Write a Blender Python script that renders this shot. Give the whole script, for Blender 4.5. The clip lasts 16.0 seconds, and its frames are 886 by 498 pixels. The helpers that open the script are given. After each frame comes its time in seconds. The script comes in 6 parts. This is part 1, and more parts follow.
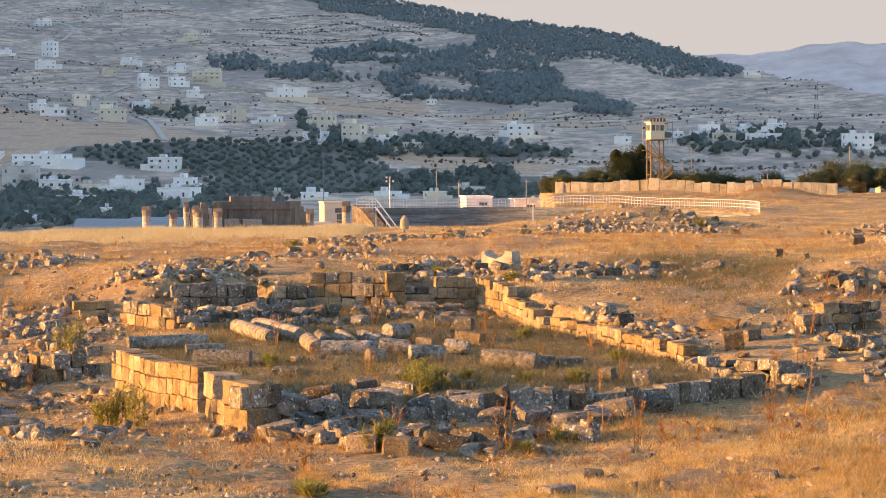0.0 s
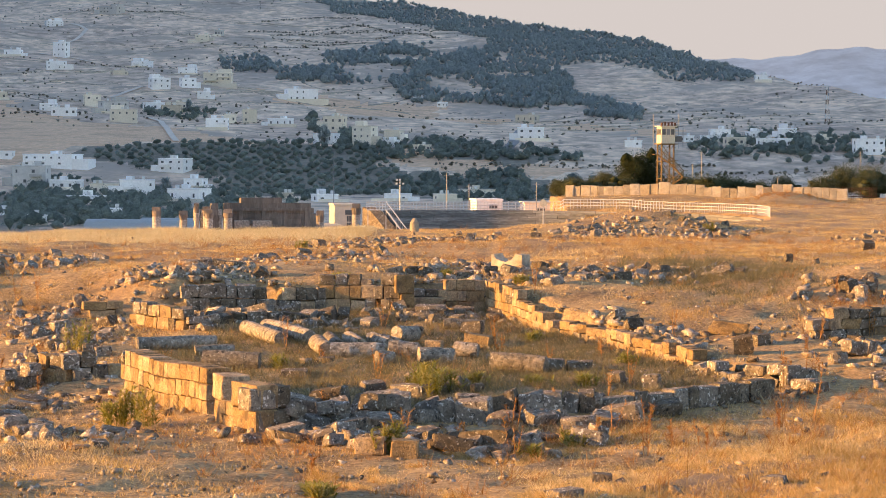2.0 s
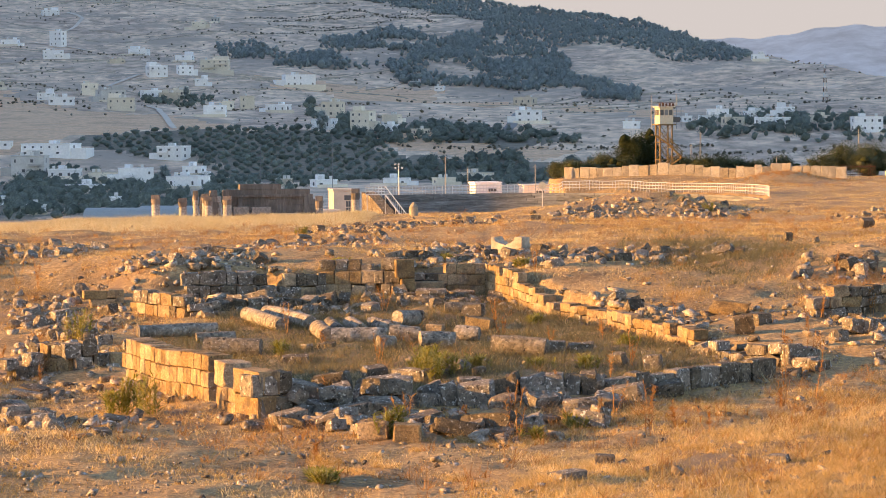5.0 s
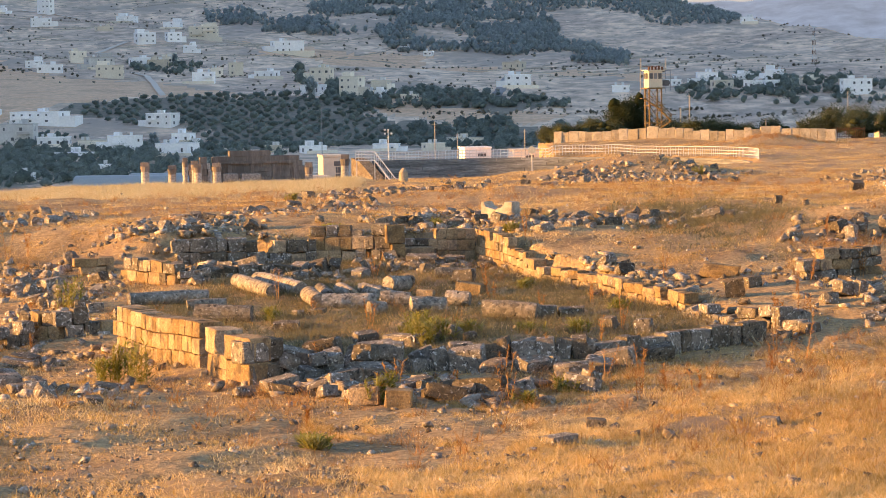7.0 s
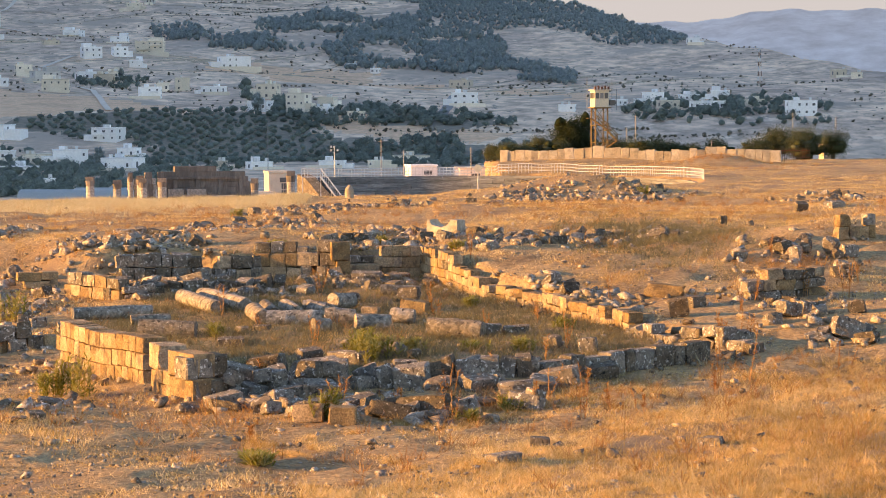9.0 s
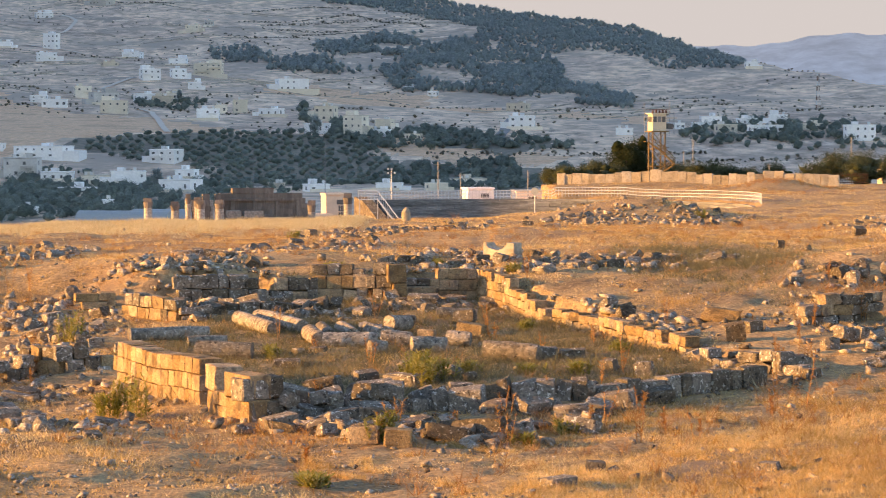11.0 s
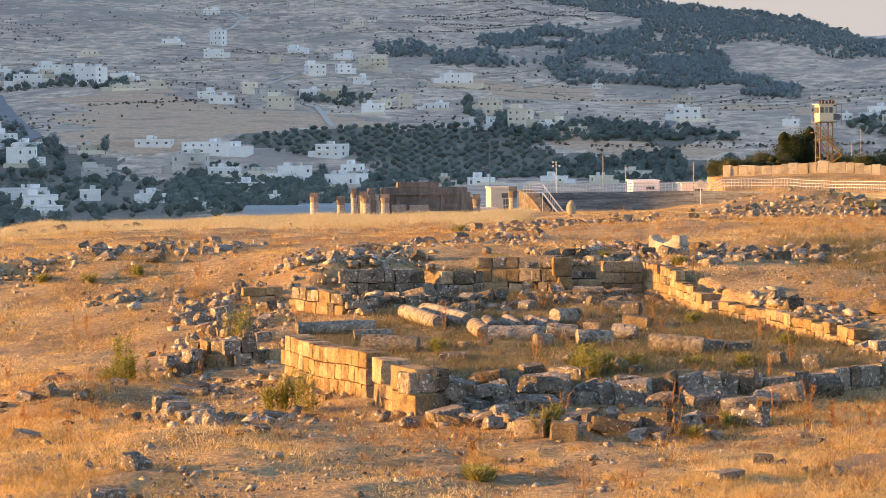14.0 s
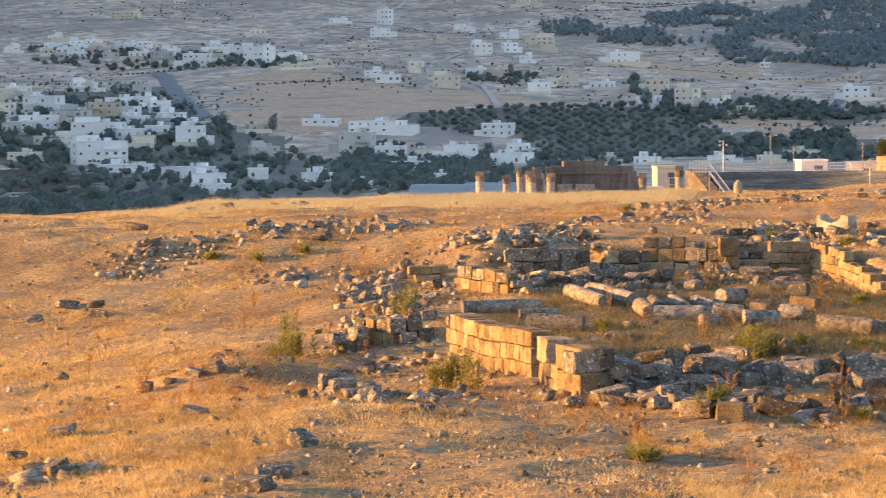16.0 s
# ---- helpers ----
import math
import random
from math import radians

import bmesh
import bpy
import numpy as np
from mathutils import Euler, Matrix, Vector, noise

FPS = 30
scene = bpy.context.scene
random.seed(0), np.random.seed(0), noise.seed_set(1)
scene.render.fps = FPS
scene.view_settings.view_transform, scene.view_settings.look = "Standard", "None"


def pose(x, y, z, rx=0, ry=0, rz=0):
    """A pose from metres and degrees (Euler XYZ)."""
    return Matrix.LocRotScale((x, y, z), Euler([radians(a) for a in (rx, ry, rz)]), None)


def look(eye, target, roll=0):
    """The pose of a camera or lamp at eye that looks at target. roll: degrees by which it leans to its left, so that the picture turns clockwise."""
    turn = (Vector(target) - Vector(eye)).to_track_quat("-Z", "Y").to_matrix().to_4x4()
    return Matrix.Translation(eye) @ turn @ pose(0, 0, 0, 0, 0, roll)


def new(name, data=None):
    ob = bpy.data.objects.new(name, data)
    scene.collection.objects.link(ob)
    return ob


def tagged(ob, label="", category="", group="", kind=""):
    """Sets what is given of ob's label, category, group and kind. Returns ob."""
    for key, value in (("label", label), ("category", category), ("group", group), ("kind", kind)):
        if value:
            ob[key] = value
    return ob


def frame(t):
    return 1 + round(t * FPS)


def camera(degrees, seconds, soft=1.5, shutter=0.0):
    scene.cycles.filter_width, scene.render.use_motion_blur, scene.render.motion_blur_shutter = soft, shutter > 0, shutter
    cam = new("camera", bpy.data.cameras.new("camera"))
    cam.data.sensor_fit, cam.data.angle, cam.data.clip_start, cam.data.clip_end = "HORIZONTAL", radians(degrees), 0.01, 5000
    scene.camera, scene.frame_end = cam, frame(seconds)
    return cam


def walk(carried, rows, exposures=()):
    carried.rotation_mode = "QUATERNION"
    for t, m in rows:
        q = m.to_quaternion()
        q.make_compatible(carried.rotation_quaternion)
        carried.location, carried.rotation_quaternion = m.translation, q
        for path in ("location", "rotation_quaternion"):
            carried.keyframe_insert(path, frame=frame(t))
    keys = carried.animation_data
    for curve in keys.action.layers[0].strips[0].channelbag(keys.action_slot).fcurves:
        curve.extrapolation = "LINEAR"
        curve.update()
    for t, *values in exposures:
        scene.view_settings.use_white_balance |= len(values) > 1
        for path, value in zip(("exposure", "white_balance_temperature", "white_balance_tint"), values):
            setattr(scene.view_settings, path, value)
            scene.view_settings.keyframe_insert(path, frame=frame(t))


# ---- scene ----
cam = camera(21.0, 16.0, soft=0.3, shutter=0.3)
EYE = 9.0
# seconds, yaw to the left, pitch up, roll: the camera is held in one spot and pans
ROWS = [
    (0.0, -0.000, -2.585, 0.000),
    (0.5, -0.049, -2.793, 0.153),
    (1.0, -0.033, -2.694, 0.250),
    (1.5, 0.106, -2.592, 0.319),
    (2.0, 0.235, -2.521, 0.367),
    (2.5, 0.312, -2.449, 0.312),
    (3.0, 0.264, -2.408, 0.246),
    (3.8, 0.219, -2.463, 0.039),
    (4.5, 0.222, -2.680, -0.249),
    (5.5, 0.279, -3.190, -0.680),
    (6.0, 0.320, -3.489, -0.869),
    (6.5, 0.205, -3.675, -0.955),
    (7.0, 0.004, -3.745, -0.874),
    (7.5, -0.259, -3.673, -0.706),
    (8.0, -0.581, -3.611, -0.502),
    (8.5, -0.965, -3.473, -0.345),
    (8.7, -1.107, -3.413, -0.303),
    (9.2, -1.435, -3.293, -0.291),
    (9.7, -1.592, -3.202, -0.370),
    (10.2, -1.396, -3.094, -0.403),
    (10.8, -0.441, -2.880, -0.185),
    (11.0, 0.041, -2.785, -0.042),
    (11.5, 1.042, -2.599, 0.078),
    (12.0, 1.694, -2.542, 0.093),
    (12.5, 2.317, -2.578, -0.023),
    (13.0, 2.942, -2.653, -0.152),
    (13.5, 3.495, -2.776, -0.331),
    (14.0, 4.003, -2.925, -0.528),
    (14.5, 4.512, -3.081, -0.681),
    (15.0, 5.183, -3.217, -0.693),
    (15.5, 6.283, -3.311, -0.662),
    (16.0, 7.979, -3.392, -0.528),
]
walk(cam, [(t, pose(0, 0, EYE) @ pose(0, 0, 0, 90 + pitch, 0, yaw) @ pose(0, 0, 0, 0, 0, roll)) for t, yaw, pitch, roll in ROWS], [(0.0, 1.46, 7050, 25), (16.0, 1.46, 7050, 25)])

# ---- light: a low sun in the west, behind and to the side, and a hazy evening sky ----
SUN_FROM = Vector((-1.0, -0.08, 0.16)).normalized()
world = bpy.data.worlds.new("evening")
scene.world = world
world.use_nodes = True
sky = world.node_tree.nodes.new("ShaderNodeTexSky")
sky.sky_type = "NISHITA"
sky.sun_disc = False
sky.sun_elevation = math.asin(SUN_FROM.z)
sky.sun_rotation = math.atan2(SUN_FROM.x, SUN_FROM.y) % (2 * math.pi)
sky.air_density, sky.dust_density, sky.ozone_density = 1.05, 0.25, 2.2
back = world.node_tree.nodes["Background"]
back.inputs["Strength"].default_value = 0.14
world.node_tree.links.new(sky.outputs["Color"], back.inputs["Color"])
sun = new("sun", bpy.data.lights.new("sun", "SUN"))
sun.data.energy, sun.data.angle, sun.data.color = 4.6, radians(0.6), (1.0, 0.55, 0.14)
sun.matrix_world = look((0, 0, 0), -SUN_FROM)


# ---- materials ----
def surface(name, colours, scale, fine=8.0, rough=0.9, bump=0.3, depth=0.05, spread=0.0, spots=None, stretch=(1, 1, 1), island=False, harsh=False, flecks=(), mottle=0.75):
    """Colours laid by noise at two scales, with fine relief; spread varies it from piece to piece; spots = (colour, scale, share); flecks are spots with crisp edges."""
    m = bpy.data.materials.new(name)
    m.use_nodes = True
    n, l = m.node_tree.nodes, m.node_tree.links
    bsdf = n["Principled BSDF"]
    bsdf.inputs["Roughness"].default_value = rough
    bsdf.inputs["Specular IOR Level"].default_value = 0.2
    geo = n.new("ShaderNodeNewGeometry")
    mapping = n.new("ShaderNodeMapping")
    mapping.inputs["Scale"].default_value = stretch
    l.new(geo.outputs["Position"], mapping.inputs["Vector"])

    def cloud(size, detail=6.0):
        t = n.new("ShaderNodeTexNoise")
        t.inputs["Scale"].default_value, t.inputs["Detail"].default_value, t.inputs["Roughness"].default_value = size, detail, 0.65
        l.new(mapping.outputs["Vector"], t.inputs["Vector"])
        return t.outputs["Fac"]

    def blend(a, b, fac, kind="MIX"):
        x = n.new("ShaderNodeMix")
        x.data_type, x.blend_type = "RGBA", kind
        for value, socket in ((a, x.inputs[6]), (b, x.inputs[7]), (fac, x.inputs[0])):
            if isinstance(value, bpy.types.NodeSocket):
                l.new(value, socket)
            else:
                socket.default_value = (*value, 1) if isinstance(value, tuple) else value
        return x.outputs[2]

    ramp = n.new("ShaderNodeValToRGB")
    e = ramp.color_ramp.elements
    for i, c in enumerate(colours):
        at = 0.32 + 0.36 * i / max(1, len(colours) - 1)
        k = e[i] if i < 2 else e.new(at)
        k.position, k.color = at, (*c, 1)
    l.new(cloud(scale), ramp.inputs["Fac"])
    small = n.new("ShaderNodeValToRGB")
    small.color_ramp.elements[0].position, small.color_ramp.elements[1].position = 0.3, 0.7
    small.color_ramp.elements[0].color, small.color_ramp.elements[1].color = (0.55, 0.55, 0.55, 1), (1.25, 1.22, 1.18, 1)
    if harsh:
        small.color_ramp.elements[0].position, small.color_ramp.elements[1].position = 0.38, 0.64
        small.color_ramp.elements[0].color, small.color_ramp.elements[1].color = (0.48, 0.47, 0.46, 1), (1.32, 1.3, 1.26, 1)
    grain = cloud(scale * fine)
    l.new(grain, small.inputs["Fac"])
    colour = blend(ramp.outputs["Color"], small.outputs["Color"], mottle, "MULTIPLY")
    if spots:
        s = n.new("ShaderNodeValToRGB")
        s.color_ramp.elements[0].position, s.color_ramp.elements[1].position = 1 - spots[2] - 0.06, 1 - spots[2] + 0.06
        l.new(cloud(spots[1], 4.0), s.inputs["Fac"])
        colour = blend(colour, spots[0], s.outputs["Color"])
    for tint, size, share in flecks:
        s = n.new("ShaderNodeValToRGB")
        s.color_ramp.elements[0].position, s.color_ramp.elements[1].position = 1 - share - 0.018, 1 - share + 0.018
        l.new(cloud(size, 8.0), s.inputs["Fac"])
        colour = blend(colour, tint, s.outputs["Color"])
    if spread:
        if island:
            rand = geo.outputs["Random Per Island"]
        else:
            rand = n.new("ShaderNodeObjectInfo").outputs["Random"]
        r = n.new("ShaderNodeMapRange")
        r.inputs["To Min"].default_value, r.inputs["To Max"].default_value = 1 - spread, 1 + spread
        l.new(rand, r.inputs["Value"])
        hue = n.new("ShaderNodeHueSaturation")
        l.new(r.outputs["Result"], hue.inputs["Value"])
        sat = n.new("ShaderNodeMapRange")
        sat.inputs["To Min"].default_value, sat.inputs["To Max"].default_value = 1 + spread * 0.6, 1 - spread * 0.6
        l.new(rand, sat.inputs["Value"])
        l.new(sat.outputs["Result"], hue.inputs["Saturation"])
        l.new(colour, hue.inputs["Color"])
        colour = hue.outputs["Color"]
    l.new(colour, bsdf.inputs["Base Color"])
    if bump:
        b = n.new("ShaderNodeBump")
        b.inputs["Strength"].default_value, b.inputs["Distance"].default_value = bump, depth
        l.new(grain, b.inputs["Height"])
        l.new(b.outputs["Normal"], bsdf.inputs["Normal"])
    return m


def leafy(m, share=0.55):
    """Lets light pass through leaves and blades."""
    n, l = m.node_tree.nodes, m.node_tree.links
    bsdf = n["Principled BSDF"]
    glow = n.new("ShaderNodeBsdfTranslucent")
    l.new(bsdf.inputs["Base Color"].links[0].from_socket, glow.inputs["Color"])
    mix = n.new("ShaderNodeMixShader")
    mix.inputs["Fac"].default_value = share
    l.new(bsdf.outputs["BSDF"], mix.inputs[1])
    l.new(glow.outputs["BSDF"], mix.inputs[2])
    l.new(mix.outputs["Shader"], n["Material Output"].inputs["Surface"])


def plain(name, colour, rough=0.6, metal=0.0, scale=6.0):
    m = surface(name, [tuple(c * 0.85 for c in colour), tuple(min(1, c * 1.1) for c in colour)], scale, rough=rough, bump=0.05, mottle=0.35)
    m.node_tree.nodes["Principled BSDF"].inputs["Metallic"].default_value = metal
    return m


M_PLATEAU = surface("dry_grass_ground", [(0.265, 0.182, 0.104), (0.41, 0.28, 0.148), (0.53, 0.378, 0.202), (0.44, 0.305, 0.156)], 0.16, 34, bump=1.0, depth=0.14, spots=((0.30, 0.21, 0.14), 0.09, 0.40), harsh=True, flecks=(((0.56, 0.44, 0.26), 4.0, 0.36), ((0.17, 0.12, 0.078), 2.2, 0.325)))
# hillside colours are lifted to make up for the valley's missing haze
M_VALLEY = surface("hazed_scrub_hillside", [(0.42, 0.325, 0.26), (0.67, 0.505, 0.39), (0.90, 0.68, 0.50), (0.73, 0.555, 0.42), (0.52, 0.405, 0.32)], 0.006, 26, bump=0.8, depth=1.0, spots=((0.50, 0.40, 0.315), 0.022, 0.44), stretch=(0.7, 0.4, 3.0), harsh=True, flecks=(((0.31, 0.26, 0.21), 0.14, 0.37), ((0.44, 0.355, 0.28), 0.05, 0.37), ((0.90, 0.71, 0.54), 0.07, 0.37)))
# dark ground under the trees: grass and tree shade in one colour
M_ORCHARD = surface("shaded_orchard_grass", [(0.25, 0.225, 0.18), (0.36, 0.32, 0.25)], 0.05, 9, bump=0.3, depth=0.4)
M_COLUMN = surface("grey_column_stone", [(0.34, 0.31, 0.28), (0.47, 0.435, 0.395)], 0.8, 7, bump=0.5, spread=0.15, harsh=True)
M_FIELD = surface("bare_field", [(0.80, 0.50, 0.31), (0.90, 0.61, 0.40), (0.60, 0.39, 0.26)], 0.03, 12, bump=0.4, depth=0.6, stretch=(1, 2.5, 6))
M_SOIL = surface("ploughed_soil", [(0.11, 0.08, 0.06), (0.18, 0.13, 0.095)], 0.03, 9)
M_FAR = surface("hazed_far_hills", [(0.42, 0.485, 0.52), (0.49, 0.55, 0.58)], 0.002, 8, bump=0)
M_BLOCK = surface("ashlar_limestone", [(0.27, 0.185, 0.105), (0.43, 0.305, 0.175), (0.56, 0.415, 0.25)], 1.2, 13, bump=0.9, depth=0.07, spread=0.24, spots=((0.19, 0.14, 0.095), 1.7, 0.42), harsh=True, flecks=(((0.10, 0.082, 0.062), 7.0, 0.35), ((0.60, 0.52, 0.41), 11.0, 0.345)))
M_ROCK = surface("weathered_rock", [(0.13, 0.105, 0.083), (0.25, 0.205, 0.155), (0.38, 0.315, 0.24)], 1.6, 6, bump=0.9, depth=0.06, spread=0.3, spots=((0.12, 0.10, 0.083), 4.5, 0.42), harsh=True, flecks=(((0.06, 0.052, 0.044), 6.0, 0.385), ((0.58, 0.535, 0.47), 7.0, 0.40)))
M_LICHEN = surface("lichen_limestone", [(0.12, 0.10, 0.08), (0.235, 0.197, 0.152), (0.36, 0.30, 0.23)], 1.5, 11, bump=0.9, depth=0.05, spread=0.4, spots=((0.13, 0.112, 0.09), 3.0, 0.44), harsh=True, flecks=(((0.06, 0.052, 0.044), 5.5, 0.40), ((0.58, 0.535, 0.47), 8.0, 0.405)))
M_RUBBLE = surface("rubble_stone", [(0.21, 0.17, 0.13), (0.37, 0.305, 0.23), (0.52, 0.44, 0.34)], 1.6, 6, bump=0.8, depth=0.05, spread=0.4, island=True, spots=((0.15, 0.125, 0.10), 5.0, 0.43), harsh=True, flecks=(((0.62, 0.58, 0.52), 9.0, 0.40),))
M_DRUM = surface("column_limestone", [(0.18, 0.155, 0.125), (0.31, 0.265, 0.21), (0.43, 0.365, 0.295)], 0.9, 8, bump=0.9, depth=0.05, spread=0.2, spots=((0.13, 0.115, 0.095), 3.0, 0.43), harsh=True, flecks=(((0.07, 0.06, 0.05), 6.0, 0.38), ((0.56, 0.52, 0.46), 9.0, 0.385)))
M_GRASS = surface("dry_grass", [(0.52, 0.345, 0.135), (0.73, 0.52, 0.225), (0.86, 0.68, 0.37)], 0.12, 14, bump=0, spread=0.35, island=True)
M_PALE = surface("pale_straw", [(0.60, 0.52, 0.32), (0.74, 0.66, 0.44)], 0.3, 10, bump=0, spread=0.2, island=True)
M_COURT = surface("grey_green_grass", [(0.16, 0.155, 0.09), (0.25, 0.225, 0.13), (0.35, 0.29, 0.165)], 0.3, 10, bump=0, spread=0.3, island=True)
M_STALK = surface("dry_stalk", [(0.36, 0.18, 0.07), (0.55, 0.32, 0.13)], 2.0, 6, bump=0, spread=0.25, island=True)
M_WEED = surface("green_weed", [(0.20, 0.22, 0.06), (0.33, 0.32, 0.09), (0.46, 0.38, 0.14)], 2.0, 6, bump=0, spread=0.35, island=True)
# far olives: leaf tone paled, with distance haze mixed into the colour
M_HAZY_OLIVE = surface("hazy_olive_leaves", [(0.22, 0.275, 0.25), (0.31, 0.365, 0.325)], 0.2, 8, bump=0, spread=0.22, island=True)
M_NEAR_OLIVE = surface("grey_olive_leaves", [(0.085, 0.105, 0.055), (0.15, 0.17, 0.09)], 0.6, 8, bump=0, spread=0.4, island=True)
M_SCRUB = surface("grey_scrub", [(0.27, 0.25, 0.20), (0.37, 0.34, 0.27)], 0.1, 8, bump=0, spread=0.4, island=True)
# far pines: grey-blue haze is put into the needle colour
M_HAZY_PINE = surface("hazy_pine_needles", [(0.34, 0.405, 0.405), (0.43, 0.49, 0.485)], 0.1, 8, bump=0, spread=0.12, island=True)
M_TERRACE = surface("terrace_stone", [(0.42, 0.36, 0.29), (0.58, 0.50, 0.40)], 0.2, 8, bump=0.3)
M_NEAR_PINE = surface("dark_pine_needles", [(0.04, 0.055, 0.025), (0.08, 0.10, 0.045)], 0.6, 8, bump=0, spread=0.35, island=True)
M_BARK = surface("bark", [(0.09, 0.07, 0.05), (0.17, 0.13, 0.10)], 3.0, 6)
M_WHITE = surface("white_render", [(0.88, 0.87, 0.85), (0.93, 0.92, 0.90)], 0.15, 8, bump=0.1, spread=0.1, mottle=0.25)
M_CREAM = surface("cream_stone_facing", [(0.78, 0.70, 0.57), (0.86, 0.78, 0.65)], 0.15, 8, bump=0.1, spread=0.15, mottle=0.25)
M_CONCRETE = surface("bare_concrete", [(0.50, 0.48, 0.45), (0.60, 0.58, 0.545)], 0.2, 8, bump=0.2, spread=0.15, mottle=0.25)
M_OCHRE = surface("ochre_render", [(0.58, 0.50, 0.40), (0.68, 0.60, 0.48)], 0.2, 8, bump=0.1, spread=0.1, mottle=0.25)
M_WINDOW = plain("dark_window", (0.13, 0.135, 0.14), 0.3)
# level streaks in the grey stone paint the shadow lines between seat rows
M_SEATS = surface("grey_seat_stone", [(0.14, 0.145, 0.145), (0.25, 0.25, 0.245), (0.36, 0.36, 0.35)], 0.5, 5, bump=0.8, depth=0.08, spread=0.25, stretch=(0.5, 0.5, 9.0), harsh=True)
M_STAGE = surface("brown_ashlar", [(0.185, 0.158, 0.138), (0.285, 0.245, 0.215)], 0.35, 10, bump=0.5, depth=0.1, spread=0.09, spots=((0.15, 0.13, 0.115), 0.5, 0.42), stretch=(1.6, 1.6, 0.35))
M_RAIL = plain("white_paint", (0.74, 0.73, 0.70), 0.5)
M_STEEL = plain("yellow_brown_steel", (0.26, 0.17, 0.07), 0.6)
M_GREYSTEEL = plain("grey_steel", (0.28, 0.28, 0.28), 0.5)
M_CABIN = plain("cream_cabin_paint", (0.74, 0.66, 0.50), 0.6)
M_RUST = plain("rusty_iron", (0.20, 0.09, 0.05), 0.8)
M_FILM = plain("greenhouse_film", (0.40, 0.43, 0.43), 0.4)
M_SLAB = surface("upright_slabs", [(0.33, 0.275, 0.205), (0.42, 0.36, 0.275), (0.50, 0.43, 0.335)], 0.9, 7, bump=0.6, depth=0.06, spread=0.2, spots=((0.24, 0.20, 0.15), 1.2, 0.38))
M_ASPHALT = surface("worn_asphalt", [(0.27, 0.265, 0.26), (0.36, 0.35, 0.34)], 0.1, 8, bump=0.1, mottle=0.25)
M_TRACK = surface("pale_track", [(0.70, 0.61, 0.51), (0.80, 0.70, 0.59)], 0.05, 8, bump=0.1, mottle=0.25)

for leaf in (M_HAZY_OLIVE, M_SCRUB, M_NEAR_PINE, M_NEAR_OLIVE, M_HAZY_PINE, M_WEED, M_STALK, M_GRASS, M_PALE, M_COURT):
    leafy(leaf)
# the ridge's pale tone and faint glow stand in for distance haze
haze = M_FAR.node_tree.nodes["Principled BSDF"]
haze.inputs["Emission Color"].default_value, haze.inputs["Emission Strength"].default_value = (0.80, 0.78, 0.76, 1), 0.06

# ---- the lie of the land: a plateau with ruins, a valley, and a long hillside beyond ----
def ease(a, b, v):
    s = np.clip((v - a) / (b - a), 0, 1)
    return s * s * (3 - 2 * s)


MOUNDS = [  # x, y, radius, height of heaps of earth and rubble
    (16.8, 212.0, 7.0, 1.5), (22.0, 116.0, 5.5, 1.3), (31.0, 332.0, 9.0, 1.0), (22.5, 92.0, 4.0, 0.7), (18.5, 101.5, 2.6, 0.35), (28.0, 62.0, 9.0, 0.9),
    (-22.0, 66.0, 8.0, 0.5), (-18.8, 81.5, 2.5, 0.85), (-17.8, 73.5, 2.3, 0.3), (-14.3, 79.0, 3.6, -0.28), (-6.0, 122.0, 6.0, 0.5), (-14.0, 118.0, 6.0, 0.6), (4.0, 150.0, 9.0, 0.5), (40.0, 150.0, 14.0, 1.0), (43.8, 316.5, 5.0, 1.3), (0.0, 226.0, 11.0, -0.65),
]


def plateau(x, y):
    z = np.interp(y, (-400, 0, 48, 58, 70, 82, 95, 110, 130, 160, 200, 262, 330, 420), (8.5, 7.4, 0.5, 0.0, -0.1, 0.0, 0.35, 0.9, 1.35, 1.55, 1.5, 1.1, 1.6, 0.0))
    z = z + 0.12 * np.sin(x * 0.21 + 1.3) * np.sin(y * 0.17) + 0.06 * np.sin(x * 0.63 + y * 0.31) + 0.04 * np.sin(x * 0.9 - y * 0.77 + 2)
    z = z + terrace(x, y) - 0.085 * np.maximum(-13 - x, 0) * (1 - ease(85, 125, y)) * ease(30, 55, y)
    for mx, my, r, h in MOUNDS:
        z = z + h * np.exp(-((x - mx) ** 2 + (y - my) ** 2) / (r * r))
    return z


def terrace(x, y):
    """The ground held up behind the court's back and east walls."""
    line = 0.35 + np.interp(x, (-30, -18, -15, -12.4, -9.4, -7.8, -3.8, 1.6), (113, 111.5, 111, 112.8, 113.4, 112.2, 113.0, 114.7))
    back = ease(0, 1, (y - line) / (0.7 + 7 * (1 - ease(-18, -12.7, x)))) * 1.15 * (1 - 0.92 * ease(120, 195, y))
    edge = 0.4 + np.interp(y, (84, 92.6, 95.6, 97.5, 101.5, 105.4, 107.4, 110.1, 114.5), (12.3, 9.5, 8.6, 7.5, 6.6, 4.4, 3.7, 2.8, 1.7))
    held = np.interp(y, (80, 84, 93, 100, 106, 114), (0, 0.2, 0.6, 0.65, 1.0, 1.4)) * (1 - 0.92 * ease(120, 195, y))
    east = ease(0, 0.7, x - edge) * held * (1 - 0.5 * ease(14, 40, x))
    return np.maximum(back, east)


